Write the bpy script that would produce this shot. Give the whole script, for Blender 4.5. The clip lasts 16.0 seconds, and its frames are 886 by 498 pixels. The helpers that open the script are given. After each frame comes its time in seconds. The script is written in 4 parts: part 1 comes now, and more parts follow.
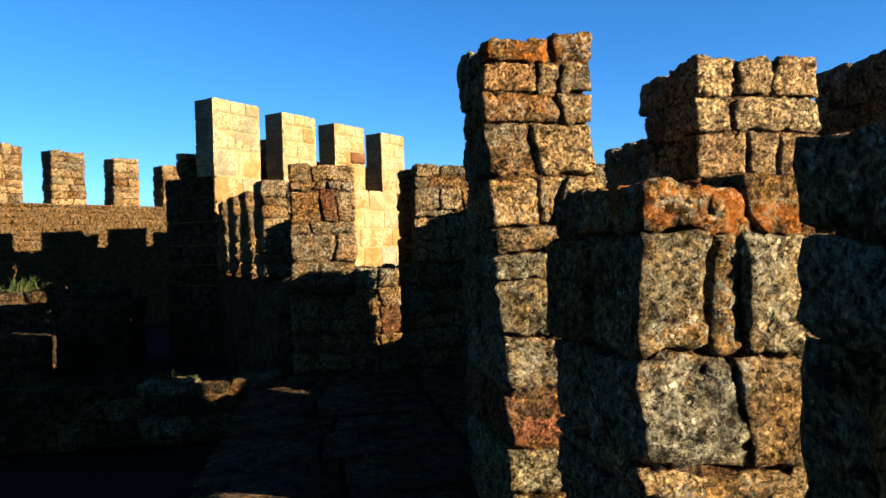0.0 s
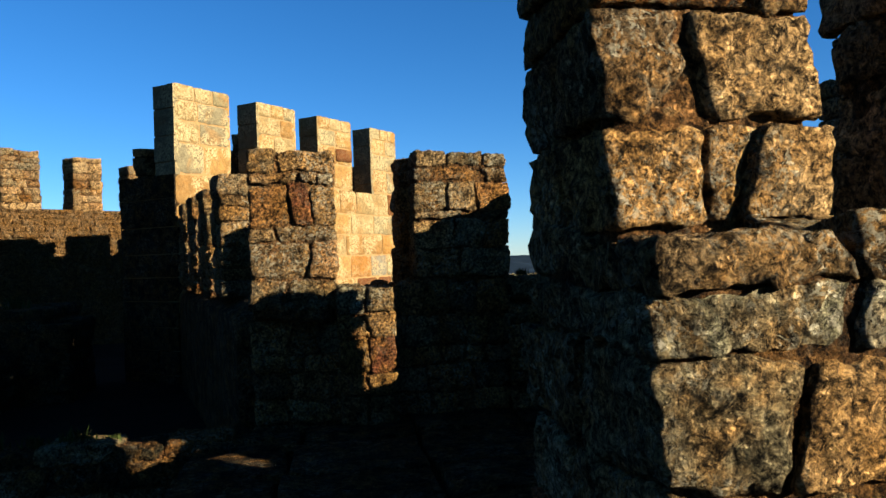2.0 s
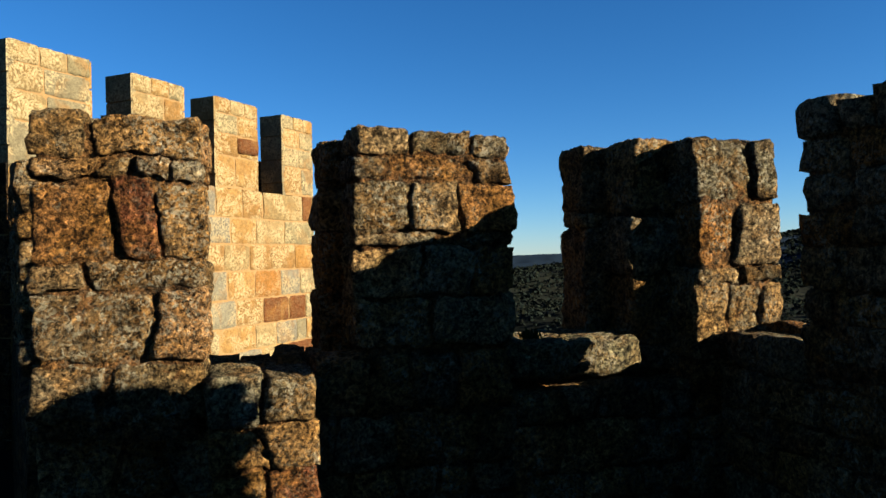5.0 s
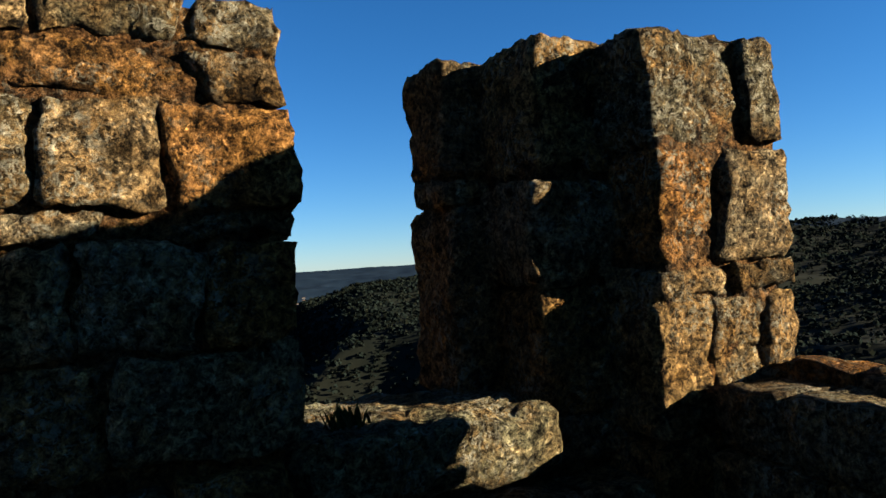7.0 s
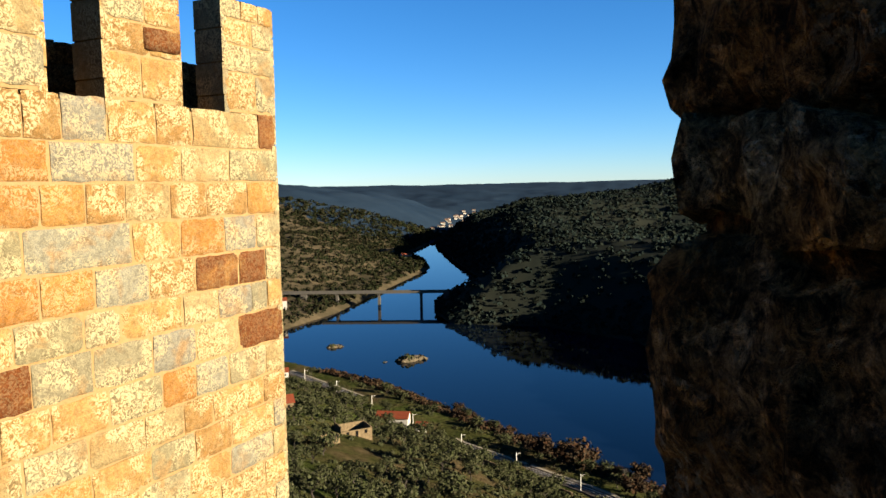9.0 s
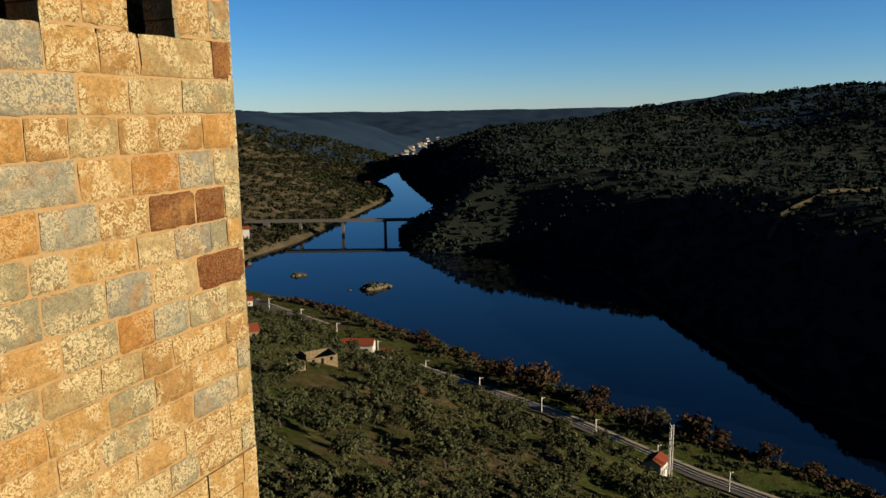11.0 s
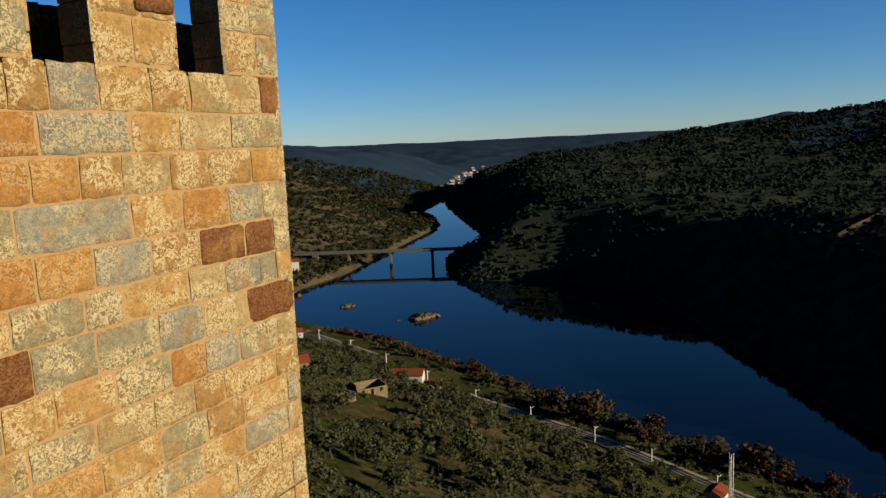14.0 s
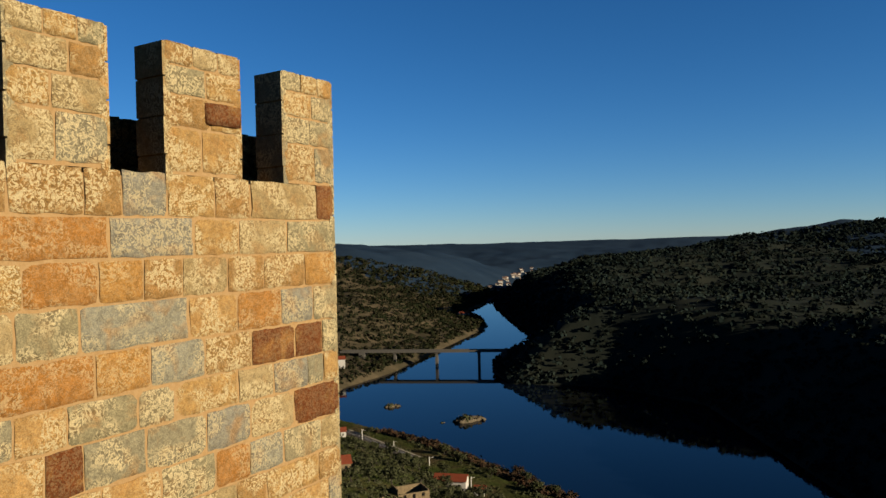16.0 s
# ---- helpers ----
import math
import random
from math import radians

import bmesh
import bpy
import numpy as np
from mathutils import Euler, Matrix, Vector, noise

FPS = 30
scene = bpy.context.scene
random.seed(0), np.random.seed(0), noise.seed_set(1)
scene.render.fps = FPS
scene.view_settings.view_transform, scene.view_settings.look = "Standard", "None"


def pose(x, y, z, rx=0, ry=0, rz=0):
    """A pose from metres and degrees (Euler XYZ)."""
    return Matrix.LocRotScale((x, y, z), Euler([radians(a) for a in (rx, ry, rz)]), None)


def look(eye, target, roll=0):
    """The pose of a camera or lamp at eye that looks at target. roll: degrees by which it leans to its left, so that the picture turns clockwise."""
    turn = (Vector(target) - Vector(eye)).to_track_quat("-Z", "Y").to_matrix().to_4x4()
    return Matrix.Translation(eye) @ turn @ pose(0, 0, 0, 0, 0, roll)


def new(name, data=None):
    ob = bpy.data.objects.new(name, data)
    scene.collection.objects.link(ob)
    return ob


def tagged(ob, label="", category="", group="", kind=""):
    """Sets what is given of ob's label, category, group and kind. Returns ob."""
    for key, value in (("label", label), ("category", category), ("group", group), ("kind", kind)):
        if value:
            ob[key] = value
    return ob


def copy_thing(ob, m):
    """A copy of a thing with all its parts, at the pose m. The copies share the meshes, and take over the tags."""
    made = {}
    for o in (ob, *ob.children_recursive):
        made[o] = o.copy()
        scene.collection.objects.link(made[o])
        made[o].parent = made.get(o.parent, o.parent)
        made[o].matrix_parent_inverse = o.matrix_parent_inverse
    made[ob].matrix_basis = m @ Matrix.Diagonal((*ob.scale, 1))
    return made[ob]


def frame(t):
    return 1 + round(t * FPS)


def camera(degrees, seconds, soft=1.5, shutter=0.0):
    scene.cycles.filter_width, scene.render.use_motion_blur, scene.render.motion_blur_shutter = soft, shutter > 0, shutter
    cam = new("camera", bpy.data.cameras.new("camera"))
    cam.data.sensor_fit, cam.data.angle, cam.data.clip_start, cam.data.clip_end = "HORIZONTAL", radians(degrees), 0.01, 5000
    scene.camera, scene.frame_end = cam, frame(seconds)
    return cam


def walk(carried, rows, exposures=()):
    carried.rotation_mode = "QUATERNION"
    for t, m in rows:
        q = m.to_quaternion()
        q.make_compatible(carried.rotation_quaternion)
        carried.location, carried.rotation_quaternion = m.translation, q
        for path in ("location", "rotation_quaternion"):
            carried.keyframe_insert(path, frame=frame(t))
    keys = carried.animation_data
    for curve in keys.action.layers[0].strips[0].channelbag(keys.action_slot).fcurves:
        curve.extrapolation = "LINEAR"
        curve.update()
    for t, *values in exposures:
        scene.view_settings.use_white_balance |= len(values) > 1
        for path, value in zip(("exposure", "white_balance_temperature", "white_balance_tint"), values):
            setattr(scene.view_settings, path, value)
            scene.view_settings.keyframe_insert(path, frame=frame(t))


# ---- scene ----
cam = camera(61.1, 16.0)
PATH = [
    (0, (0.091, 0.081, 1.519), (0.387, 2.058, 1.524), -1.7),
    (0.5, (0.088, 0.688, 1.562), (0.388, 2.665, 1.590), -2.1),
    (1, (0.205, 1.273, 1.582), (0.401, 3.259, 1.709), -2.3),
    (1.5, (0.272, 1.841, 1.581), (0.437, 3.833, 1.638), -3.1),
    (2, (0.253, 2.460, 1.595), (0.578, 4.433, 1.615), -1.9),
    (2.5, (0.319, 3.083, 1.564), (0.593, 5.061, 1.686), -3.0),
    (3, (0.333, 3.680, 1.613), (0.634, 5.652, 1.757), -3.8),
    (3.2, (0.309, 3.910, 1.611), (0.683, 5.871, 1.746), -3.2),
    (5.3, (0.610, 6.166, 1.945), (1.186, 8.081, 1.954), -2.0),
    (5.5, (0.681, 6.425, 1.937), (1.290, 8.330, 1.993), -3.4),
    (6, (1.015, 6.972, 1.940), (1.779, 8.820, 1.970), -3.7),
    (6.5, (1.317, 7.525, 1.912), (2.227, 9.305, 1.911), -2.9),
    (7, (1.707, 8.038, 1.884), (2.553, 9.851, 1.918), -3.6),
    (7.5, (2.040, 8.545, 1.871), (2.803, 10.392, 1.794), -3.9),
    (7.8, (2.193, 8.935, 1.870), (2.990, 10.768, 1.793), -1.9),
    (8, (2.261, 9.191, 1.895), (3.046, 11.028, 1.784), -2.1),
    (8.2, (2.329, 9.415, 1.908), (3.070, 11.271, 1.816), -2.0),
    (8.3, (2.375, 9.545, 1.907), (3.095, 11.409, 1.816), -3.2),
    (8.5, (2.470, 9.815, 1.914), (3.081, 11.718, 1.854), -2.7),
    (9, (2.587, 10.334, 2.170), (2.997, 12.283, 1.995), -1.0),
    (9.5, (2.617, 10.575, 2.270), (3.067, 12.495, 1.947), -1.5),
    (9.7, (2.612, 10.640, 2.282), (3.080, 12.549, 1.912), -1.1),
    (11.8, (2.631, 10.846, 2.283), (3.127, 12.748, 1.918), -0.7),
    (12, (2.635, 10.854, 2.291), (3.116, 12.759, 1.918), -0.3),
    (12.5, (2.646, 10.879, 2.287), (3.111, 12.785, 1.899), -0.5),
    (13, (2.635, 10.860, 2.277), (3.064, 12.780, 1.916), -1.1),
    (13.5, (2.635, 10.879, 2.263), (3.016, 12.816, 1.944), -1.8),
    (14, (2.631, 10.934, 2.250), (3.008, 12.877, 1.963), -2.5),
    (14.5, (2.643, 10.902, 2.277), (3.039, 12.848, 2.035), -2.2),
    (15, (2.635, 10.897, 2.277), (3.082, 12.833, 2.055), 0.5),
    (15.5, (2.634, 10.840, 2.293), (2.998, 12.804, 2.183), -0.2),
    (16, (2.625, 10.737, 2.362), (2.889, 12.719, 2.345), -1.4),
]
walk(cam, [(t, look(eye, target, roll)) for t, eye, target, roll in PATH],
     exposures=[(0, 3.11), (0.7, 3.00), (1.5, 2.74), (3.2, 2.49), (5.5, 2.47), (7, 2.53), (8, 2.74), (9, 2.79), (9.7, 2.64), (11.8, 1.82), (16, 1.85)])
# ---------------------------------------------------------------- light
SUN_AZ, SUN_EL = 54.0, 16.3          # degrees to the right of straight behind the wall-walk, and above the horizon
sun_dir = Vector((math.sin(radians(SUN_AZ)) * math.cos(radians(SUN_EL)),
                  -math.cos(radians(SUN_AZ)) * math.cos(radians(SUN_EL)), math.sin(radians(SUN_EL))))
world = bpy.data.worlds.new("evening_sky")
scene.world = world
world.use_nodes = True
wn = world.node_tree
sky = wn.nodes.new("ShaderNodeTexSky")
sky.sky_type, sky.sun_disc = "NISHITA", False
sky.sun_elevation = radians(SUN_EL)
sky.sun_rotation = math.atan2(sun_dir.x, sun_dir.y)
sky.altitude, sky.air_density, sky.dust_density, sky.ozone_density = 200.0, 0.8, 0.0, 6.0
wn.nodes["Background"].inputs["Strength"].default_value = 0.0275
vivid = wn.nodes.new("ShaderNodeHueSaturation")
vivid.inputs["Saturation"].default_value = 1.12
vivid.inputs["Hue"].default_value = 0.5
wn.links.new(sky.outputs[0], vivid.inputs["Color"])
wn.links.new(vivid.outputs[0], wn.nodes["Background"].inputs["Color"])
sun = new("sun", bpy.data.lights.new("sun", "SUN"))
sun.data.energy, sun.data.angle, sun.data.color = 5.0, radians(0.5), (1.0, 0.87, 0.68)
sun.matrix_world = look(sun_dir * 50, (0, 0, 0))


# ---------------------------------------------------------------- materials
def srgb(r, g, b):
    return tuple(((c / 255 / 12.92) if c / 255 <= 0.04045 else ((c / 255 + 0.055) / 1.055) ** 2.4) for c in (r, g, b)) + (1.0,)


class Mat:
    """A small builder of node materials."""

    def __init__(self, name, rough=0.9, spec=0.2):
        self.m = bpy.data.materials.new(name)
        self.m.use_nodes = True
        self.t = self.m.node_tree
        self.b = self.t.nodes["Principled BSDF"]
        self.b.inputs["Roughness"].default_value = rough
        self.b.inputs["Specular IOR Level"].default_value = spec

    def node(self, kind, **values):
        n = self.t.nodes.new(kind)
        for k, v in values.items():
            n.inputs[k].default_value = v
        return n

    def link(self, a, b):
        self.t.links.new(a, b)

    def coords(self, world_space=True):
        if world_space:
            return self.node("ShaderNodeNewGeometry").outputs["Position"]
        return self.node("ShaderNodeTexCoord").outputs["Object"]

    def noise(self, vec, scale, detail=6.0, rough=0.6, distortion=0.0):
        n = self.node("ShaderNodeTexNoise", Scale=scale, Detail=detail, Roughness=rough, Distortion=distortion)
        self.link(vec, n.inputs["Vector"])
        return n.outputs["Fac"]

    def ramp(self, fac, stops, mode="LINEAR"):
        n = self.node("ShaderNodeValToRGB")
        n.color_ramp.interpolation = mode
        el = n.color_ramp.elements
        while len(el) < len(stops):
            el.new(0.5)
        for e, (p, c) in zip(el, stops):
            e.position = p
            e.color = c if len(c) == 4 else (*c, 1.0)
        self.link(fac, n.inputs["Fac"])
        return n.outputs["Color"]

    def mix(self, fac, a, b, mode="MIX"):
        n = self.t.nodes.new("ShaderNodeMix")
        n.data_type, n.blend_type = "RGBA", mode
        for value, socket in ((fac, n.inputs[0]), (a, n.inputs[6]), (b, n.inputs[7])):
            if isinstance(value, bpy.types.NodeSocket):
                self.link(value, socket)
            else:
                socket.default_value = value
        return n.outputs[2]

    def bump(self, fac, strength, distance, below=None):
        n = self.node("ShaderNodeBump", Strength=strength, Distance=distance)
        self.link(fac, n.inputs["Height"])
        if below is not None:
            self.link(below, n.inputs["Normal"])
        return n.outputs["Normal"]

    def done(self, color=None, normal=None, depth=0.25):
        """depth: scale on the palette's brightness, set low so that shaded faces come out dark."""
        if color is not None:
            if isinstance(color, bpy.types.NodeSocket):
                self.link(self.mix(1.0, color, g(depth), "MULTIPLY"), self.b.inputs["Base Color"])
            else:
                self.b.inputs["Base Color"].default_value = color
        if normal is not None:
            self.link(normal, self.b.inputs["Normal"])
        return self.m


def g(v):
    return (v, v, v, 1.0)


def rough_stone(name, palette, lichen=0.5, orange=0.0, ochre_share=0.65):
    """Weathered schist and granite: palette by stone, ochre weathering, dark grain with the shade of pits in it, crusts
    of pale and orange lichen.
    """
    m = Mat(name, 0.97, 0.04)
    p = m.coords()
    r = m.node("ShaderNodeObjectInfo").outputs["Random"]
    base = m.ramp(r, [(i / (len(palette) - 1), c) for i, c in enumerate(palette)])
    shade = m.t.nodes.new("ShaderNodeMath")
    shade.operation = "PINGPONG"
    m.link(r, shade.inputs[0])
    shade.inputs[1].default_value = 0.07
    base = m.mix(1.0, base, m.ramp(shade.outputs[0], [(0.0, g(0.6)), (0.07, g(1.5))]), "MULTIPLY")
    ochre = m.noise(p, 6.0, 7.0, 0.65, 0.5)
    base = m.mix(m.ramp(ochre, [(0.42, g(0.0)), (0.62, g(ochre_share))]), base, srgb(174, 126, 62))
    grain = m.noise(p, 38.0, 8.0, 0.8, 0.5)
    # darkest grains also paint the shade inside small pits
    base = m.mix(1.0, base, m.ramp(grain, [(0.42, g(0.06)), (0.475, g(0.6)), (0.53, g(1.15)), (0.6, g(2.2))]), "MULTIPLY")
    where = m.noise(p, 2.6, 4.0, 0.55, 0.3)
    crust = m.noise(p, 30.0, 7.0, 0.78, 0.9)
    pale = m.mix(1.0, m.ramp(crust, [(0.52, g(0.0)), (0.55, g(1.0))]), m.ramp(where, [(0.44, g(0.0)), (0.58, g(lichen))]), "MULTIPLY")
    base = m.mix(pale, base, srgb(216, 208, 178))
    if orange:
        w2 = m.noise(p, 3.4, 5.0, 0.65, 0.5)
        base = m.mix(m.ramp(w2, [(0.5, g(0.0)), (0.56, g(orange))]), base, srgb(214, 116, 22))
    stain = m.noise(p, 11.0, 6.0, 0.72, 0.5)
    base = m.mix(1.0, base, m.ramp(stain, [(0.37, g(0.2)), (0.47, g(0.9)), (0.66, g(1.3))]), "MULTIPLY")
    pits = m.ramp(m.noise(p, 28.0, 8.0, 0.76, 0.4), [(0.4, g(0.0)), (0.56, g(1.0))])
    big = m.noise(p, 10.0, 6.0, 0.65, 0.3)
    return m.done(base, m.bump(pits, 1.0, 0.045, m.bump(big, 1.0, 0.09)), 0.34)


SCHIST = [srgb(176, 130, 70), srgb(156, 144, 108), srgb(184, 124, 60), srgb(142, 132, 104), srgb(196, 146, 80), srgb(166, 150, 114)]
stone_old = rough_stone("weathered_schist", SCHIST, 0.75, 0.0)
stone_lichen = rough_stone("lichened_schist", SCHIST, 0.9, 0.7)
stone_crust = rough_stone("lichen_crusted_slab", [srgb(176, 168, 130), srgb(160, 150, 112)], 1.0)
# schist with the shade of court and wall-walk put into its palette
stone_shade_dark = rough_stone("shade_darkened_schist", [srgb(62, 54, 40), srgb(74, 62, 46), srgb(54, 52, 36)], 0.35)
stone_grey = rough_stone("grey_lichened_top_stone", [srgb(166, 156, 124), srgb(150, 144, 112), srgb(172, 150, 108)], 0.95)
stone_red = rough_stone("red_schist", [srgb(150, 92, 60), srgb(156, 98, 64)], 0.25)
stone_pale = rough_stone("pale_granite", [srgb(196, 156, 100), srgb(206, 174, 124), srgb(196, 150, 96)], 0.3, 0.0, 0.4)


def mortar_material(name, c1, c2, scale=14.0):
    m = Mat(name, 0.97, 0.02)
    p = m.coords()
    n = m.noise(p, scale, 8.0, 0.7)
    return m.done(m.ramp(n, [(0.3, c1), (0.7, c2)]), m.bump(m.noise(p, 60.0, 6.0, 0.7), 0.8, 0.02))


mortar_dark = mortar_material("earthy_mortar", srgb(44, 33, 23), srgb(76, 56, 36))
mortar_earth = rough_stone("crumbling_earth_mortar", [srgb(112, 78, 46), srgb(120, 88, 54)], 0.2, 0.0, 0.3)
mortar_pale = mortar_material("lime_mortar", srgb(188, 148, 96), srgb(206, 170, 118))


def ashlar(name, palette, worn=1.0):
    """Squared granite of the restored tower: colour by block, ochre stains, patches of worm-like pale crust."""
    m = Mat(name, 0.93, 0.06)
    p = m.coords()
    r = m.node("ShaderNodeObjectInfo").outputs["Random"]
    base = m.ramp(r, [(i / len(palette), c) for i, c in enumerate(palette)], "CONSTANT")
    rust = m.noise(p, 2.2, 6.0, 0.62, 0.6)
    base = m.mix(m.ramp(rust, [(0.5, g(0.0)), (0.66, g(0.6))]), base, srgb(182, 132, 70))
    soft = m.noise(p, 9.0, 6.0, 0.65)
    base = m.mix(1.0, base, m.ramp(soft, [(0.3, g(0.7)), (0.7, g(1.25))]), "MULTIPLY")
    where = m.noise(p, 1.9, 3.0, 0.5, 0.2)
    worms = m.noise(p, 12.0, 4.0, 0.6, 2.4)
    crust = m.mix(1.0, m.ramp(worms, [(0.47, g(0.0)), (0.54, g(1.0))]), m.ramp(where, [(0.44, g(0.15)), (0.52, g(worn * 0.95))]), "MULTIPLY")
    base = m.mix(crust, base, srgb(226, 204, 152))
    hollows = m.mix(1.0, m.ramp(worms, [(0.36, g(0.75)), (0.45, g(0.0))]), m.ramp(where, [(0.44, g(0.15)), (0.52, g(worn * 0.85))]), "MULTIPLY")
    base = m.mix(hollows, base, srgb(120, 98, 62))
    fine = m.noise(p, 60.0, 3.0, 0.7)
    base = m.mix(1.0, base, m.ramp(fine, [(0.35, g(0.72)), (0.65, g(1.22))]), "MULTIPLY")
    return m.done(base, m.bump(worms, 0.5, 0.02, m.bump(soft, 0.6, 0.05)), 0.225)


GRANITE = [srgb(176, 150, 100), srgb(158, 146, 108), srgb(190, 148, 84), srgb(154, 144, 112), srgb(186, 160, 110), srgb(172, 130, 72), srgb(164, 150, 112), srgb(196, 152, 88)]
block_mix = ashlar("warm_granite_ashlar", GRANITE)
block_grey = ashlar("grey_granite_ashlar", [srgb(150, 144, 124), srgb(158, 152, 128)], 0.7)
block_orange = ashlar("ochre_granite_ashlar", [srgb(192, 140, 70), srgb(182, 124, 58)], 0.5)
block_brown = ashlar("rusty_brown_granite", [srgb(120, 66, 28), srgb(134, 78, 36)], 0.15)


def foliage(name, cols, scale=1.4):
    m = Mat(name, 0.9, 0.0)
    p = m.coords()
    r = m.node("ShaderNodeNewGeometry").outputs["Random Per Island"]
    c = m.ramp(r, [(i / (len(cols) - 1), k) for i, k in enumerate(cols)])
    return m.done(m.mix(1.0, c, m.ramp(m.noise(p, scale, 5.0, 0.7), [(0.3, g(0.5)), (0.7, g(1.3))]), "MULTIPLY"))


olive_leaf = foliage("olive_leaves", [(0.07, 0.076, 0.03, 1), (0.105, 0.11, 0.054, 1), (0.06, 0.072, 0.024, 1), (0.14, 0.132, 0.074, 1)])
# needles darkened to put the right bank's shade into the colour
pine_leaf = foliage("shade_toned_pine_needles", [(0.022, 0.033, 0.028, 1), (0.028, 0.04, 0.034, 1), (0.03, 0.034, 0.022, 1)], 0.012)
autumn_leaf = foliage("russet_leaves", [(0.12, 0.06, 0.03, 1), (0.09, 0.06, 0.035, 1), (0.075, 0.06, 0.04, 1)])
forest_leaf = foliage("pine_and_scrub", [(0.02, 0.028, 0.012, 1), (0.034, 0.038, 0.017, 1), (0.055, 0.046, 0.024, 1)], 0.1)
bare_twigs = foliage("bare_poplar_twigs", [(0.16, 0.14, 0.11, 1), (0.22, 0.2, 0.16, 1), (0.13, 0.12, 0.1, 1)])
bark = mortar_material("olive_bark", (0.05, 0.042, 0.032, 1), (0.12, 0.1, 0.08, 1), 5.0)


def ground_material():
    m = Mat("grass_and_scrub_slope", 0.95, 0.0)
    p = m.coords()
    a = m.noise(p, 0.05, 8.0, 0.65)
    c = m.ramp(a, [(0.3, (0.04, 0.045, 0.015, 1)), (0.45, (0.085, 0.085, 0.028, 1)), (0.55, (0.14, 0.105, 0.05, 1)), (0.7, (0.2, 0.14, 0.07, 1))])
    b = m.noise(p, 0.012, 6.0, 0.6)
    c = m.mix(m.ramp(b, [(0.42, g(0.0)), (0.6, g(0.8))]), c, (0.085, 0.125, 0.025, 1))
    f = m.noise(p, 0.5, 6.0, 0.75)
    c = m.mix(1.0, c, m.ramp(f, [(0.3, g(0.4)), (0.7, g(1.3))]), "MULTIPLY")
    return m.done(c, m.bump(f, 0.7, 1.2))


terrain_mat = ground_material()
# haze of distance painted in as a blue base colour
far_hills = mortar_material("haze_blue_woods", (0.016, 0.036, 0.066, 1), (0.036, 0.064, 0.1, 1), 0.006)
dry_slope = mortar_material("dry_brown_hillside", (0.03, 0.032, 0.016, 1), (0.2, 0.15, 0.085, 1), 0.03)
# floor under the pines, darkened the same way to stand for shade
forest_floor = mortar_material("shade_toned_wood_floor", (0.016, 0.024, 0.02, 1), (0.05, 0.052, 0.034, 1), 0.01)


def water_material():
    m = Mat("still_river_water", 0.025, 0.32)
    m.b.inputs["IOR"].default_value = 1.33
    p = m.coords()
    n = m.noise(p, 0.35, 4.0, 0.6)
    return m.done((0.0006, 0.0016, 0.004, 1), m.bump(n, 0.025, 0.25))


water_mat = water_material()
plaster = mortar_material("white_plaster", srgb(214, 206, 190), srgb(236, 230, 216), 3.0)
clay_tile = mortar_material("red_clay_roof", srgb(128, 60, 40), srgb(164, 90, 62), 2.0)
old_tile = mortar_material("weathered_brown_roof", srgb(128, 100, 84), srgb(154, 128, 108), 2.0)
rubble = mortar_material("rubble_masonry", srgb(112, 96, 72), srgb(168, 146, 110), 1.6)
concrete = mortar_material("grey_concrete", srgb(104, 100, 92), srgb(126, 120, 110), 0.6)
islet_rock = mortar_material("grey_islet_rock", srgb(92, 84, 68), srgb(136, 122, 98), 0.8)
asphalt = mortar_material("railway_ballast", (0.1, 0.085, 0.07, 1), (0.24, 0.2, 0.16, 1), 1.5)
pale_path = mortar_material("pale_path_paving", srgb(170, 156, 132), srgb(204, 192, 168), 1.0)
# near-black colour that stands for the shade inside openings
opening_shade = mortar_material("painted_opening_shade", (0.01, 0.009, 0.008, 1), (0.02, 0.018, 0.015, 1))
steel = Mat("painted_steel", 0.5, 0.4).done(srgb(128, 124, 116))
# earth colour lowered to take in the shade of the court
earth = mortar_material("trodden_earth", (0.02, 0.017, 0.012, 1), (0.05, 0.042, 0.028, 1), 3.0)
grass_mat = foliage("wall_grass", [(0.05, 0.09, 0.02, 1), (0.09, 0.12, 0.03, 1), (0.12, 0.12, 0.05, 1)], 6.0)


# ---------------------------------------------------------------- building helpers
def mesh_of(name, bm, *mats):
    me = bpy.data.meshes.new(name)
    bm.to_mesh(me)
    bm.free()
    for m in mats:
        me.materials.append(m)
    return me


def part(name, bm, material, parent, label=""):
    ob = new(name, mesh_of(name, bm, material))
    ob.parent = parent
    return tagged(ob, label)


def thing(name, label, category, group="", kind="", at=None):
    ob = new(name)
    ob.empty_display_size = 0.2
    if at is not None:
        ob.matrix_world = at
    return tagged(ob, label, category, group, kind)


def box(bm, x0, x1, y0, y1, z0, z1):
    v = [bm.verts.new((x, y, z)) for z in (z0, z1) for y in (y0, y1) for x in (x0, x1)]
    for q in ((0, 2, 3, 1), (4, 5, 7, 6), (0, 1, 5, 4), (2, 6, 7, 3), (0, 4, 6, 2), (1, 3, 7, 5)):
        bm.faces.new([v[i] for i in q])
    return v


def box_bm(*b):
    bm = bmesh.new()
    box(bm, *b)
    return bm


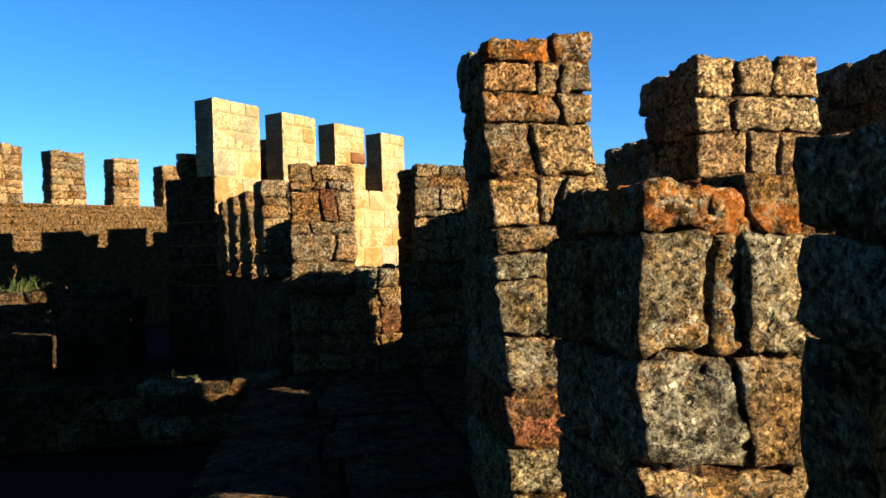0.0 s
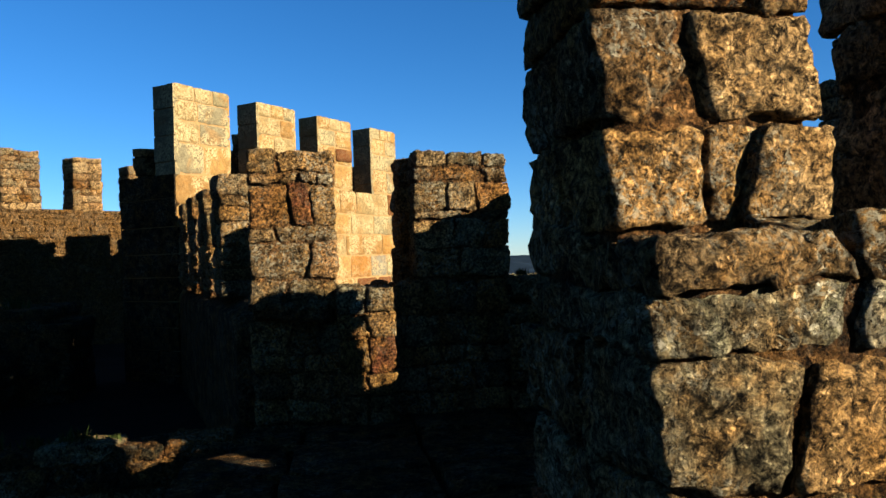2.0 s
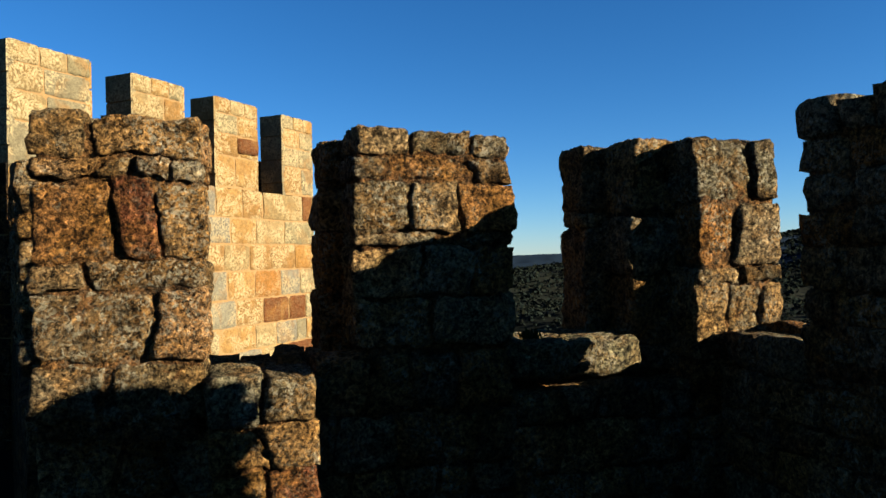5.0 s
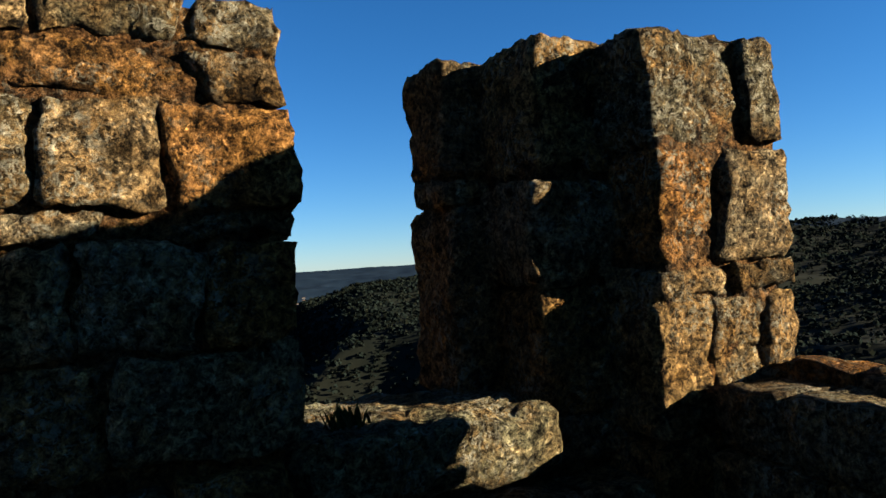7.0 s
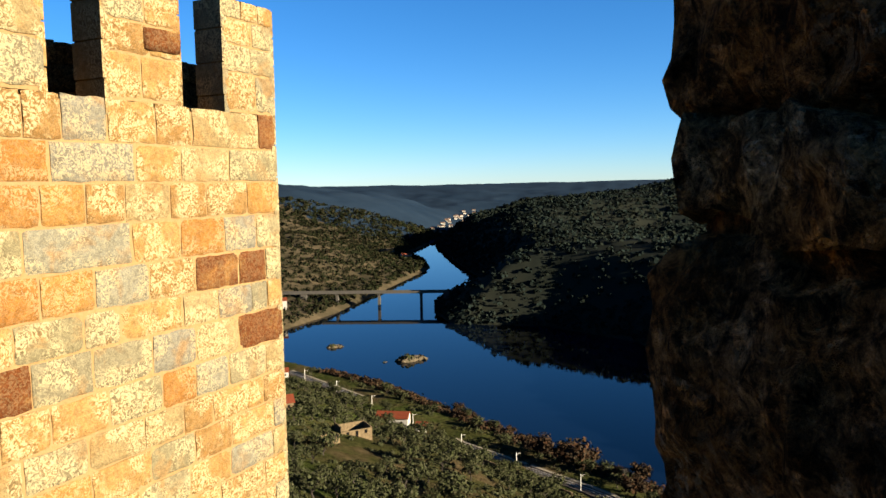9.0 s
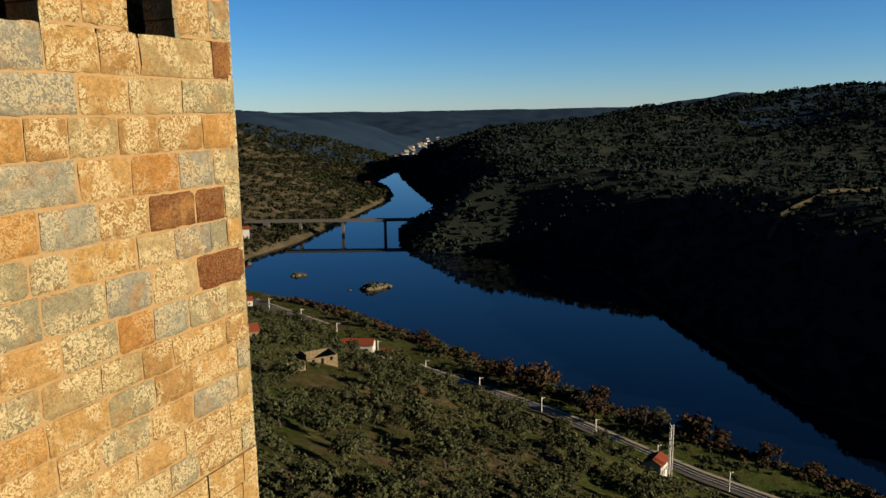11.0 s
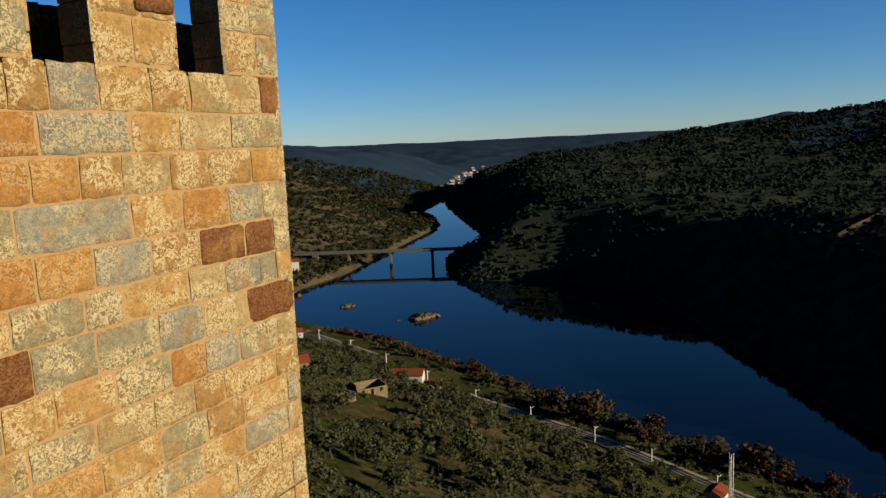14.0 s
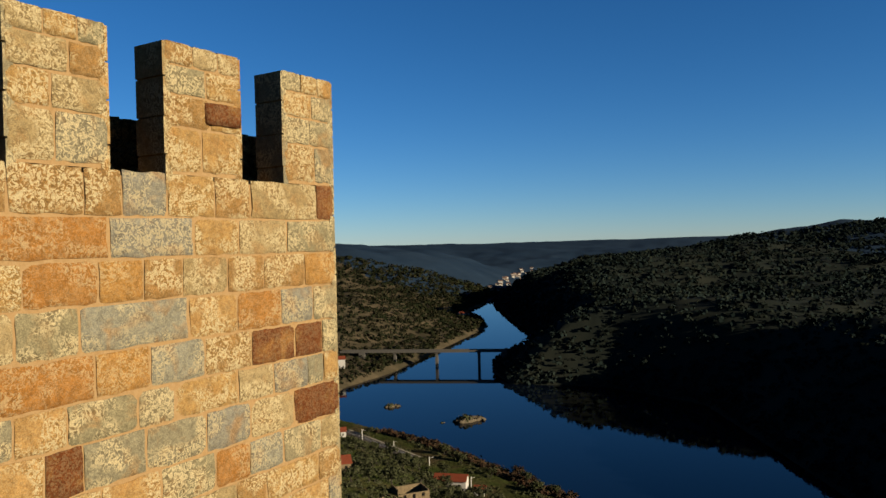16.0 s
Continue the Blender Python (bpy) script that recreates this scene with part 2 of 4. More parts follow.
def rough_block(x0, x1, y0, y1, z0, z1, amp, seed, cell=0.04, power=15.0, warp=0.0, lean=None):
    """A quarried block: a rounded box whose faces are worn in lumps. warp bends it with its neighbours,
    lean = (axis, first, last) slants its two ends."""
    size = Vector((x1 - x0, y1 - y0, z1 - z0))
    mid = Vector((x0 + x1, y0 + y1, z0 + z1)) / 2
    n = [max(2, min(20, round(s / cell))) for s in size]
    bm = bmesh.new()
    ids = {}

    def vert(i, j, k):
        key = (i, j, k)
        if key not in ids:
            c = Vector((2 * i / n[0] - 1, 2 * j / n[1] - 1, 2 * k / n[2] - 1))
            norm = (abs(c.x) ** power + abs(c.y) ** power + abs(c.z) ** power) ** (1 / power)
            c = c / norm
            q = Vector((c.x * size.x / 2, c.y * size.y / 2, c.z * size.z / 2))
            s = mid + q
            d = noise.noise_vector(s * 4.5 + Vector((seed, 0, 0))) * amp + noise.noise_vector(s * 13 + Vector((0, seed, 0))) * amp * 0.6 + noise.noise_vector(s * 27) * min(amp, 0.02)
            if warp:
                d += noise.noise_vector(s * 2.3) * warp + noise.noise_vector(s * 6.1) * warp * 0.4
            if lean:
                u = (c[lean[0]] + 1) / 2
                d[lean[0]] += c.z * (lean[1] * (1 - u) + lean[2] * u)
            ids[key] = bm.verts.new(s + d)
        return ids[key]

    for axis in range(3):
        a, b = [k for k in range(3) if k != axis]
        for side in (0, n[axis]):
            for i in range(n[a]):
                for j in range(n[b]):
                    quad = []
                    for di, dj in ((0, 0), (1, 0), (1, 1), (0, 1)):
                        c = [0, 0, 0]
                        c[axis], c[a], c[b] = side, i + di, j + dj
                        quad.append(vert(*c))
                    if (side == 0) == (axis != 1):
                        quad.reverse()
                    f = bm.faces.new(quad)
                    f.smooth = True
    return bm


class Rnd(random.Random):
    def split(self, total, least, most):
        """Lengths between least and most that fill the total."""
        count = max(1, round(total / self.uniform(least, most)))
        w = [self.uniform(0.65, 1.35) for _ in range(count)]
        return [total * v / sum(w) for v in w]


stone_seed = [0]


def masonry(owner, box6, rnd, heights=None, widths=None, least=0.24, most=0.5, amp=0.022, mats=(stone_old,), special=None, core=True, depth_split=True, tops=0.05, cell=0.032, top_mats=None, warp=0.03):
    """Coursed rubble that fills a box in the owner's space, every stone a piece of its own over a recessed mortar core."""
    x0, x1, y0, y1, z0, z1 = box6
    if core:
        i = 0.036
        bm = rough_block(x0 + i, x1 - i, y0 + i, y1 - i, z0 - 0.1, z1 - 0.06, 0.014, 3.3, 0.07, 30.0, warp)
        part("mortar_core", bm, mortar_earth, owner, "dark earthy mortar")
    if heights is None:
        heights = rnd.split(z1 - z0, 0.17, 0.3)
    total = sum(heights)
    top = z1
    along_x = (x1 - x0) >= (y1 - y0)
    for row, h in enumerate(heights):
        h = h * (z1 - z0) / total
        lo, hi = (x0, x1) if widths or along_x else (y0, y1)
        if widths and row < len(widths) and widths[row]:
            ws = [(hi - lo) * w / sum(widths[row]) for w in widths[row]]
        else:
            ws = rnd.split(hi - lo, least, most)
        a = lo
        slant = [0.0] + [rnd.uniform(-0.04, 0.04) for _ in ws[1:]] + [0.0]
        for col, w in enumerate(ws):
            b = a + w
            q0, q1 = (y0, y1) if widths or along_x else (x0, x1)
            cuts = [q0, q1]
            if depth_split and q1 - q0 > 0.55:
                cuts = [q0, q0 + (q1 - q0) * rnd.uniform(0.35, 0.65), q1]
            for c0, c1 in zip(cuts, cuts[1:]):
                gap = rnd.uniform(0.003, 0.013)
                jx = [rnd.uniform(-0.014, 0.018) for _ in range(4)]
                zt = top + (rnd.uniform(-tops, tops * 0.4) if row == 0 else 0)
                s0, s1 = a + gap - (jx[0] if col == 0 else 0), b - gap + (jx[1] if col == len(ws) - 1 else 0)
                d0, d1 = c0 + gap - (jx[2] if c0 == q0 else 0), c1 - gap + (jx[3] if c1 == q1 else 0)
                bx = (s0, s1, d0, d1) if widths or along_x else (d0, d1, s0, s1)
                stone_seed[0] += 1
                bm = rough_block(*bx, top - h + gap, zt - gap, amp, stone_seed[0] * 1.7, cell, 20.0, warp, (0 if widths or along_x else 1, slant[col], slant[col + 1]))
                mat = rnd.choice(top_mats if top_mats and row == 0 else mats)
                label = ""
                if special and (row, col) in special:
                    mat, label = special[(row, col)]
                part("stone", bm, mat, owner, label)
            a = b
        top -= h
    return owner


# ---------------------------------------------------------------- the place: wall-walk, parapets and merlons
def merlon(label, box6, seed, **kw):
    ob = thing("merlon", label, "merlon", "merlons of the near parapet")
    kw.setdefault("top_mats", (stone_grey, stone_grey, stone_old))
    return masonry(ob, box6, Rnd(seed), **kw)


def parapet(label, box6, seed, **kw):
    ob = thing("parapet_wall", label, "wall", "", "structure")
    return masonry(ob, box6, Rnd(seed), **kw)


# row across the way, with the embrasure that the camera reaches
merlon("rough schist corner merlon with one red stone", (-0.43, 0.42, 9.85, 10.65, 1.12, 2.72), 11,
       heights=[0.26, 0.11, 0.42, 0.14, 0.38, 0.29], widths=[[1, 1.9], [1.2, 0.6, 0.7, 0.6], [1.05, 0.5, 0.65], [0.9, 2.0], [1.6, 0.8], [1, 1.4]],
       special={(2, 1): (stone_red, "red schist block")})
ob = merlon("broad rough schist merlon half in shade", (1.22, 2.25, 10.18, 10.62, 1.38, 2.71), 12,
       heights=[0.17, 0.16, 0.3, 0.08, 0.3, 0.3], widths=[[1.1, 1.2, 0.8], [0.7, 1.6, 0.8], [1.1, 1.0, 1.1], [1.5, 1.5], [1.3, 0.9, 0.8], [1, 1]])
masonry(ob, (1.08, 1.9, 10.6, 11.12, 1.3, 2.7), Rnd(62), heights=[0.3, 0.3, 0.35, 0.4], widths=[[1, 1, 1]] * 4)
ob = merlon("tall schist merlon with a splayed embrasure cheek", (3.5, 4.17, 10.1, 10.75, 1.3, 2.73), 13,
       heights=[0.46, 0.42, 0.12, 0.38], widths=[[2.2, 1.1], [1, 1.2], [1.1, 1], [1.2, 1.1, 0.9]], depth_split=False)
masonry(ob, (3.0, 4.1, 10.74, 11.15, 1.1, 2.72), Rnd(14), heights=[0.5, 0.11, 0.8, 0.22], widths=[[1, 1]] * 4)
masonry(ob, (3.17, 3.55, 10.36, 10.8, 1.1, 2.76), Rnd(15), heights=[0.58, 0.41, 0.46, 0.2], widths=[[1]] * 4)
merlon("dark schist merlon on the outer parapet", (3.6, 4.12, 7.92, 9.3, 1.3, 2.74), 16, cell=0.06)
merlon("dark schist merlon above the bay", (3.65, 4.4, 5.95, 7.1, 1.3, 2.72), 66, cell=0.06)
# row that the way passes on its outer side
ob = merlon("tall schist merlon with orange lichen on its top", (1.0, 1.67, 4.38, 5.12, 1.66, 2.82), 17,
       heights=[0.2, 0.17, 0.17, 0.3, 0.27], widths=[[1.6, 0.9], [1.3, 0.5, 0.8], [1.6, 0.8], [1, 1.3], [1.2, 0.5, 0.8]], mats=(stone_grey, stone_old, stone_old), top_mats=(stone_lichen, stone_grey))
ob = parapet("schist pier under the merlon, lit on its end face", (0.97, 2.36, 3.96, 5.1, -0.1, 1.66), 18,
       heights=[0.15, 0.16, 0.3, 0.28, 0.3, 0.25, 0.3], widths=[[1.8, 0.9, 2.4], [2, 1, 2.6], [1, 1.2, 1.5, 0.6], [1.7, 0.8, 2.1], [1.3, 1, 1.9], [1, 1, 2], [1, 1, 2]], mats=(stone_old, stone_old, stone_grey), special={(4, 0): (stone_red, "reddish schist block")})
merlon("pale granite merlon freshly pointed", (2.38, 3.25, 4.5, 5.3, 1.6, 2.74), 19,
       heights=[0.3, 0.22, 0.28, 0.34], widths=[[1.1, 1, 1.2], [1, 2.2], [1.3, 0.8, 1.1], [1, 1]], mats=(stone_pale,), top_mats=(stone_pale,))
merlon("shaded schist merlon on the outer parapet", (3.65, 4.4, 4.36, 5.25, 1.5, 2.76), 20, cell=0.06)
parapet("low lichened parapet beside the wall-walk", (1.06, 1.68, 2.4, 3.34, -0.1, 1.74), 21,
        heights=[0.2, 0.42, 0.38, 0.1, 0.4, 0.4], widths=[[1.4, 0.7], [1.1, 0.5, 1], [1.4, 1], [2.2], [1, 0.8, 0.6], [1, 1]], mats=(stone_old, stone_grey, stone_old), top_mats=(stone_lichen,))
parapet("dark schist parapet beside the wall-walk", (1.09, 1.75, -2.4, 1.6, -0.1, 1.79), 22, cell=0.06)
for seed, (a, b, top) in ((23, (-0.43, 2.2, 1.34)), (27, (2.2, 3.46, 1.12)), (28, (3.46, 4.2, 1.34))):
    parapet("schist breast wall below the merlons", (a, b, 10.12, 11.0, -0.3, top), seed, cell=0.06)
parapet("schist cross wall below the merlons", (2.36, 4.4, 4.5, 5.2, -0.3, 1.6), 24, cell=0.08)
parapet("outer schist breast wall", (3.65, 4.2, 5.2, 10.1, -0.3, 1.42), 25, cell=0.08)
slab = thing("sill_slab", "lichened stone slab across the embrasure", "slab")
part("slab", rough_block(2.2, 3.2, 10.26, 10.95, 1.11, 1.365, 0.03, 4.0, 0.04, 7.0), stone_crust, slab)
merlon("tumbled schist base beside the corner merlon", (0.42, 0.95, 9.8, 10.2, -0.1, 1.32), 26, widths=[[1, 1]] * 8,
       special={(2, 1): (stone_red, "reddish schist block")})

# parapet from the corner to the tower
back = math.atan2(2.05, 7.95)
for k in range(4):
    y = 11.75 + k * 1.62
    x = -0.43 - (y - 9.85) * 0.258
    ob = thing("merlon", "schist merlon on the wall that runs to the tower", "merlon", "merlons towards the tower", at=pose(x, y, 0, 0, 0, math.degrees(back)))
    masonry(ob, (0, 0.8, 0, 0.85, 1.2, 2.7), Rnd(40 + k), cell=0.07, widths=[[1, 1]] * 8)
ob = thing("curtain_wall", "schist curtain wall that runs to the tower, shade in its colour", "wall", "", "structure", at=pose(-0.43, 9.85, 0, 0, 0, math.degrees(back)))
# body coloured dark to carry the shade on this wall
part("wall_body", rough_block(0, 0.8, 0.8, 8.4, -12, 1.25, 0.04, 2.0, 0.4, 20.0), stone_shade_dark, ob)

base = thing("castle_base", "dark schist body of the castle wall above the slope", "wall", "", "structure")
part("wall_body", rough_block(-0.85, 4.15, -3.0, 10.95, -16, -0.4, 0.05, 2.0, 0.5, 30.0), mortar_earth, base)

# ---------------------------------------------------------------- tower
TOWER = pose(-10.19, 8.25, 0, 0, 0, 51.0)   # x runs along its lit face, y goes into it
unit_blocks = []
for k in range(12):
    bm = bmesh.new()
    r = Rnd(500 + k)
    nx, nz = 6, 4
    grid = {}
    for i in range(nx + 1):
        for j in range(nz + 1):
            edge_x, edge_z = i in (0, nx), j in (0, nz)
            x, z = i / nx, j / nz
            if edge_x:
                x += (1 if i == 0 else -1) * r.uniform(0.0, 0.028)
            if edge_z:
                z += (1 if j == 0 else -1) * r.uniform(0.0, 0.05)
            y = r.uniform(0.0, 0.05) + (r.uniform(0.03, 0.07) if edge_x or edge_z else 0) + (0.06 if edge_x and edge_z else 0)
            grid[i, j] = bm.verts.new((x, y, z))
    for i in range(nx):
        for j in range(nz):
            bm.faces.new((grid[i, j], grid[i + 1, j], grid[i + 1, j + 1], grid[i, j + 1])).smooth = True
    rim = [grid[i, 0] for i in range(nx + 1)] + [grid[nx, j] for j in range(1, nz + 1)] + [grid[i, nz] for i in range(nx - 1, -1, -1)] + [grid[0, j] for j in range(nz - 1, 0, -1)]
    deep = [bm.verts.new((q.co.x, 1.0, q.co.z)) for q in rim]
    for i in range(len(rim)):
        j = (i + 1) % len(rim)
        bm.faces.new((rim[j], rim[i], deep[i], deep[j]))
    unit_blocks.append(mesh_of("ashlar_block", bm, block_mix))


def block(owner, s0, s1, z0, z1, y0, rnd, mat=None, depth=0.22):
    """One ashlar block on a face that looks along -y of its owner."""
    ob = new("block", unit_blocks[rnd.randrange(len(unit_blocks))])
    ob.parent = owner
    gap = rnd.uniform(0.002, 0.009)
    ob.matrix_basis = Matrix.LocRotScale((s0 + gap, y0 - rnd.uniform(0.003, 0.011), z0 + gap), None, (s1 - s0 - 2 * gap, depth, z1 - z0 - 2 * gap))
    if mat:
        ob.material_slots[0].link = "OBJECT"
        ob.material_slots[0].material = mat
    return ob


S0, S1 = 12.25, 20.15               # ends of the lit face, along it
tower = thing("tower", "square crenellated tower of warm granite ashlar", "tower", at=TOWER)
part("tower_core", rough_block(S0 + 0.02, S1 - 0.02, 0.02, 1.65, -16, 3.42, 0.01, 7.0, 0.8, 60.0), mortar_pale, tower, "lime mortar body")
rnd = Rnd(77)
COURSES = [3.40, 2.79, 2.25, 1.70, 1.11, 0.55, 0.05, -0.54, -1.09, -1.59, -2.1, -2.6, -3.1, -3.6]
JOINTS = [[15.48, 16.0, 16.69, 17.51, 18.19, 19.71], [14.3, 15.81, 17.12, 17.95, 18.96], [14.7, 15.64, 16.29, 16.91, 17.71, 18.44, 19.37],
          [14.6, 15.38, 17.0, 17.87, 18.8, 19.56], [14.4, 15.57, 16.35, 17.25, 18.14, 19.09, 19.77], [15.19, 16.15, 16.72, 17.86, 18.6, 19.38, 19.78],
          [14.9, 15.38, 16.26, 17.25, 18.09, 19.04], [15.6, 16.48, 17.4, 18.05, 18.77, 19.68], [15.2, 16.12, 17.04, 17.78, 18.38, 19.59]]
ACCENT = {(0, 19.71): block_brown, (2, 19.37): block_orange, (2, 15.64): block_orange, (2, 14.7): block_orange, (1, 14.3): block_orange,
          (3, 15.38): block_grey, (3, 17.87): block_orange, (3, 18.8): block_grey, (4, 16.35): block_grey, (4, 15.57): block_orange, (4, 14.4): block_orange,
          (4, 18.14): block_brown, (4, 19.09): block_brown, (5, 18.6): block_grey, (6, 19.04): block_brown, (6, 14.9): block_brown, (7, 18.05): block_grey,
          (7, 17.4): block_orange, (6, 17.25): block_grey, (1, 15.81): block_grey, (0, 16.0): block_grey}
for row in range(len(COURSES) - 1):
    if row < len(JOINTS):
        joints, s = list(JOINTS[row]), JOINTS[row][0]
        while s - S0 > 1.1:
            s -= rnd.uniform(0.6, 1.0)
            joints.insert(0, s)
    else:
        joints, s = [], S0
        while S1 - s > 1.2:
            s += rnd.uniform(0.55, 1.1)
            joints.append(s)
    joints = [S0] + [j for j in joints if j > S0 + 0.3] + [S1]
    for a, b in zip(joints, joints[1:]):
        mat = ACCENT.get((row, a))
        if mat is None and row >= len(JOINTS):
            mat = rnd.choice([None, None, None, None, None, None, None, None, None, block_orange, block_grey])
        block(tower, a, b, COURSES[row + 1], COURSES[row], 0.0, rnd, mat)


def joined_blocks(owner, name, face, z0, z1, s0, s1, rnd, mat=block_mix):
    """The blocks of a face that stays far off or aside, as one mesh. face(s, d, z) lays them."""
    bm = bmesh.new()
    z = z1
    while z > z0:
        h = rnd.uniform(0.45, 0.6)
        s = s0
        while s < s1 - 0.05:
            e = min(s1, s + rnd.uniform(0.6, 1.1))
            v = [bm.verts.new(face(a, d, c)) for d in (0.1, -rnd.uniform(0.01, 0.03)) for a, c in ((s + 0.012, z - h + 0.012), (e - 0.012, z - h + 0.012), (e - 0.012, z - 0.012), (s + 0.012, z - 0.012))]
            bm.faces.new(v[4:])
            for i in range(4):
                j = (i + 1) % 4
                bm.faces.new((v[i], v[j], v[4 + j], v[4 + i]))
            s = e
        z -= h
    bmesh.ops.recalc_face_normals(bm, faces=bm.faces)
    return tagged(part(name, bm, mat, owner), kind="stuff")


joined_blocks(tower, "lower_masonry", lambda s, d, z: (s, d, z), -15.5, COURSES[-1], S0, S1, Rnd(81))
# left side in the darkened schist: its shade is painted, not cast
joined_blocks(tower, "side_masonry", lambda s, d, z: (S0 + d, s, z), -15.5, 3.4, 0.0, 1.65, Rnd(82), stone_shade_dark)
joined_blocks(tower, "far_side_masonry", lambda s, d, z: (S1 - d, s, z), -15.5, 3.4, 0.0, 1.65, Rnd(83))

MERLON_COURSES = [5.20, 4.88, 4.47, 4.03, 3.41]
for a, b in ((12.28, 13.72), (14.58, 15.83), (16.69, 18.03), (18.94, 20.15)):
    tm = thing("tower_merlon", "squared granite merlon on the tower", "merlon", "merlons of the tower", at=TOWER)
    part("core", box_bm(a + 0.02, b - 0.02, 0.02, 0.6, 3.38, 5.17), mortar_pale, tm)
    for row in range(4):
        z1, z0 = MERLON_COURSES[row], MERLON_COURSES[row + 1]
        cut = a + (b - a) * rnd.uniform(0.38, 0.62)
        cuts = [a, cut, b] if row else [a, a + (b - a) * 0.36, a + (b - a) * 0.7, b]
        for s0, s1 in zip(cuts, cuts[1:]):
            block(tm, s0, s1, z0, z1, 0.0, rnd)
    joined_blocks(tm, "end_masonry", lambda s, d, z: (a + d, s, z), 3.42, 5.18, 0.0, 0.6, Rnd(90))
    joined_blocks(tm, "far_end_masonry", lambda s, d, z: (b - d, s, z), 3.42, 5.18, 0.0, 0.6, Rnd(91))
stain = thing("stained_block", "granite block streaked with rust on the tower merlon", "stone block", at=TOWER)
part("block_face", rough_block(17.35, 18.02, -0.05, 0.1, 4.12, 4.44, 0.008, 3.0, 0.1, 12.0), block_brown, stain)
side = thing("tower_parapet", "granite parapet on the far side of the tower roof", "parapet", at=TOWER)
masonry(side, (13.7, 20.1, 1.25, 1.65, 3.3, 4.3), Rnd(93), mats=(stone_pale,), depth_split=False, least=0.5, most=0.9, amp=0.01, cell=0.15)
masonry(side, (12.6, 13.7, 1.25, 1.65, 3.3, 3.65), Rnd(92), mats=(stone_pale,), depth_split=False, least=0.5, most=0.9, amp=0.01, cell=0.15)
for a, z in ((12.55, 3.6), (15.4, 4.25), (18.2, 4.25)):
    tm = thing("tower_merlon", "granite merlon on the far side of the tower", "merlon", "merlons of the tower", at=TOWER)
    masonry(tm, (a, a + 0.9, 1.25, 1.67, z, z + 0.47), Rnd(int(a * 10)), mats=(stone_pale,), depth_split=False, least=0.4, most=0.6, amp=0.01, cell=0.15)

# ---------------------------------------------------------------- inner court and far curtain wall
far_wall = thing("far_curtain_wall", "sunlit rubble curtain wall across the court", "wall", "", "structure", at=pose(-7.81, 26.31, 0, 0, 0, 42.8))
fr = Rnd(120)


def rubble_mesh(x0, x1, z0, z1, y0, y1, rnd, h0=0.13, h1=0.25):
    bm = bmesh.new()
    box(bm, x0, x1, y0 + 0.03, y1, z0, z1)
    z = z0
    while z < z1 - 0.08:
        h = min(rnd.uniform(h0, h1), z1 - z)
        x = x0
        while x < x1 - 0.03:
            w = min(rnd.uniform(0.16, 0.42), x1 - x)
            o = y0 - rnd.uniform(0.0, 0.05)
            q = [(x + 0.02, z + 0.02), (x + w - 0.02, z + 0.02 + rnd.uniform(0, 0.03)), (x + w - 0.02, z + h - 0.01), (x + 0.02, z + h - 0.02 - rnd.uniform(0, 0.02))]
            v = [bm.verts.new((a, y0 + 0.06, c)) for a, c in q] + [bm.verts.new((a + (0.015 if i in (0, 3) else -0.015) + rnd.uniform(-0.01, 0.01), o + rnd.uniform(-0.02, 0.02), c + (0.02 if i < 2 else -0.02))) for i, (a, c) in enumerate(q)]
            bm.faces.new(v[4:])
            for i in range(4):
                j = (i + 1) % 4
                bm.faces.new((v[i], v[j], v[4 + j], v[4 + i]))
            x += w
        z += h
    bmesh.ops.recalc_face_normals(bm, faces=bm.faces)
    return bm


part("wall_face", rubble_mesh(-14, 4.4, -3, 3.4, 0, 1.2, fr), rough_stone("rubble_wall", [srgb(150, 112, 68), srgb(170, 132, 84), srgb(140, 108, 70), srgb(176, 146, 100)], 0.3), far_wall)
for a, b, top in ((-6.7, -5.6, 5.3), (-4.8, -3.75, 5.25), (-2.95, -1.95, 5.2), (-1.1, 0.0, 5.15), (0.95, 1.88, 5.05), (2.8, 3.7, 4.95)):
    fm = thing("far_merlon", "weathered rubble merlon on the far curtain wall", "merlon", "merlons of the far wall", at=far_wall.matrix_world.copy())
    masonry(fm, (a, b, 0, 0.75, 3.36, top), Rnd(int(200 + a * 10)), mats=(stone_pale, stone_old), depth_split=False, cell=0.14, least=0.3, most=0.6)
for a, b, top in ((-3.8, -3.3, 3.1), (-3.2, -2.75, 3.08)):
    fm = thing("far_merlon", "shaded rubble merlon beside the tower", "merlon", "merlons beside the tower")
    masonry(fm, (a, b, 19.0, 19.7, 2.1, top), Rnd(int(260 + a * 10)), depth_split=False, cell=0.12)
link_wall = thing("link_wall", "dark rubble wall between the tower and the far curtain", "wall", "", "structure")
part("wall_body", rough_block(-3.75, -2.6, 19.0, 19.8, -3, 2.14, 0.05, 2.0, 0.2, 20.0), mortar_earth, link_wall)
court = thing("court_ground", "dark trodden earth and grass of the castle court", "ground", "", "structure")
bm = bmesh.new()
bmesh.ops.create_grid(bm, x_segments=60, y_segments=90, size=1.0)
for v in bm.verts:
    y = -5 + (v.co.y + 1) * 16
    edge = 1.0 if y < 9.9 else -0.2 - (y - 9.85) * 0.258
    v.co = Vector((-22 + (v.co.x + 1) * 0.5 * (edge + 22), y, 0))
    v.co.z = -0.25 + 0.08 * noise.noise(v.co * 0.8) - (0.5 if v.co.x < -1 else 0)
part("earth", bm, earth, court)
walk_floor = thing("wall_walk", "worn schist paving of the wall-walk", "floor", "", "structure")
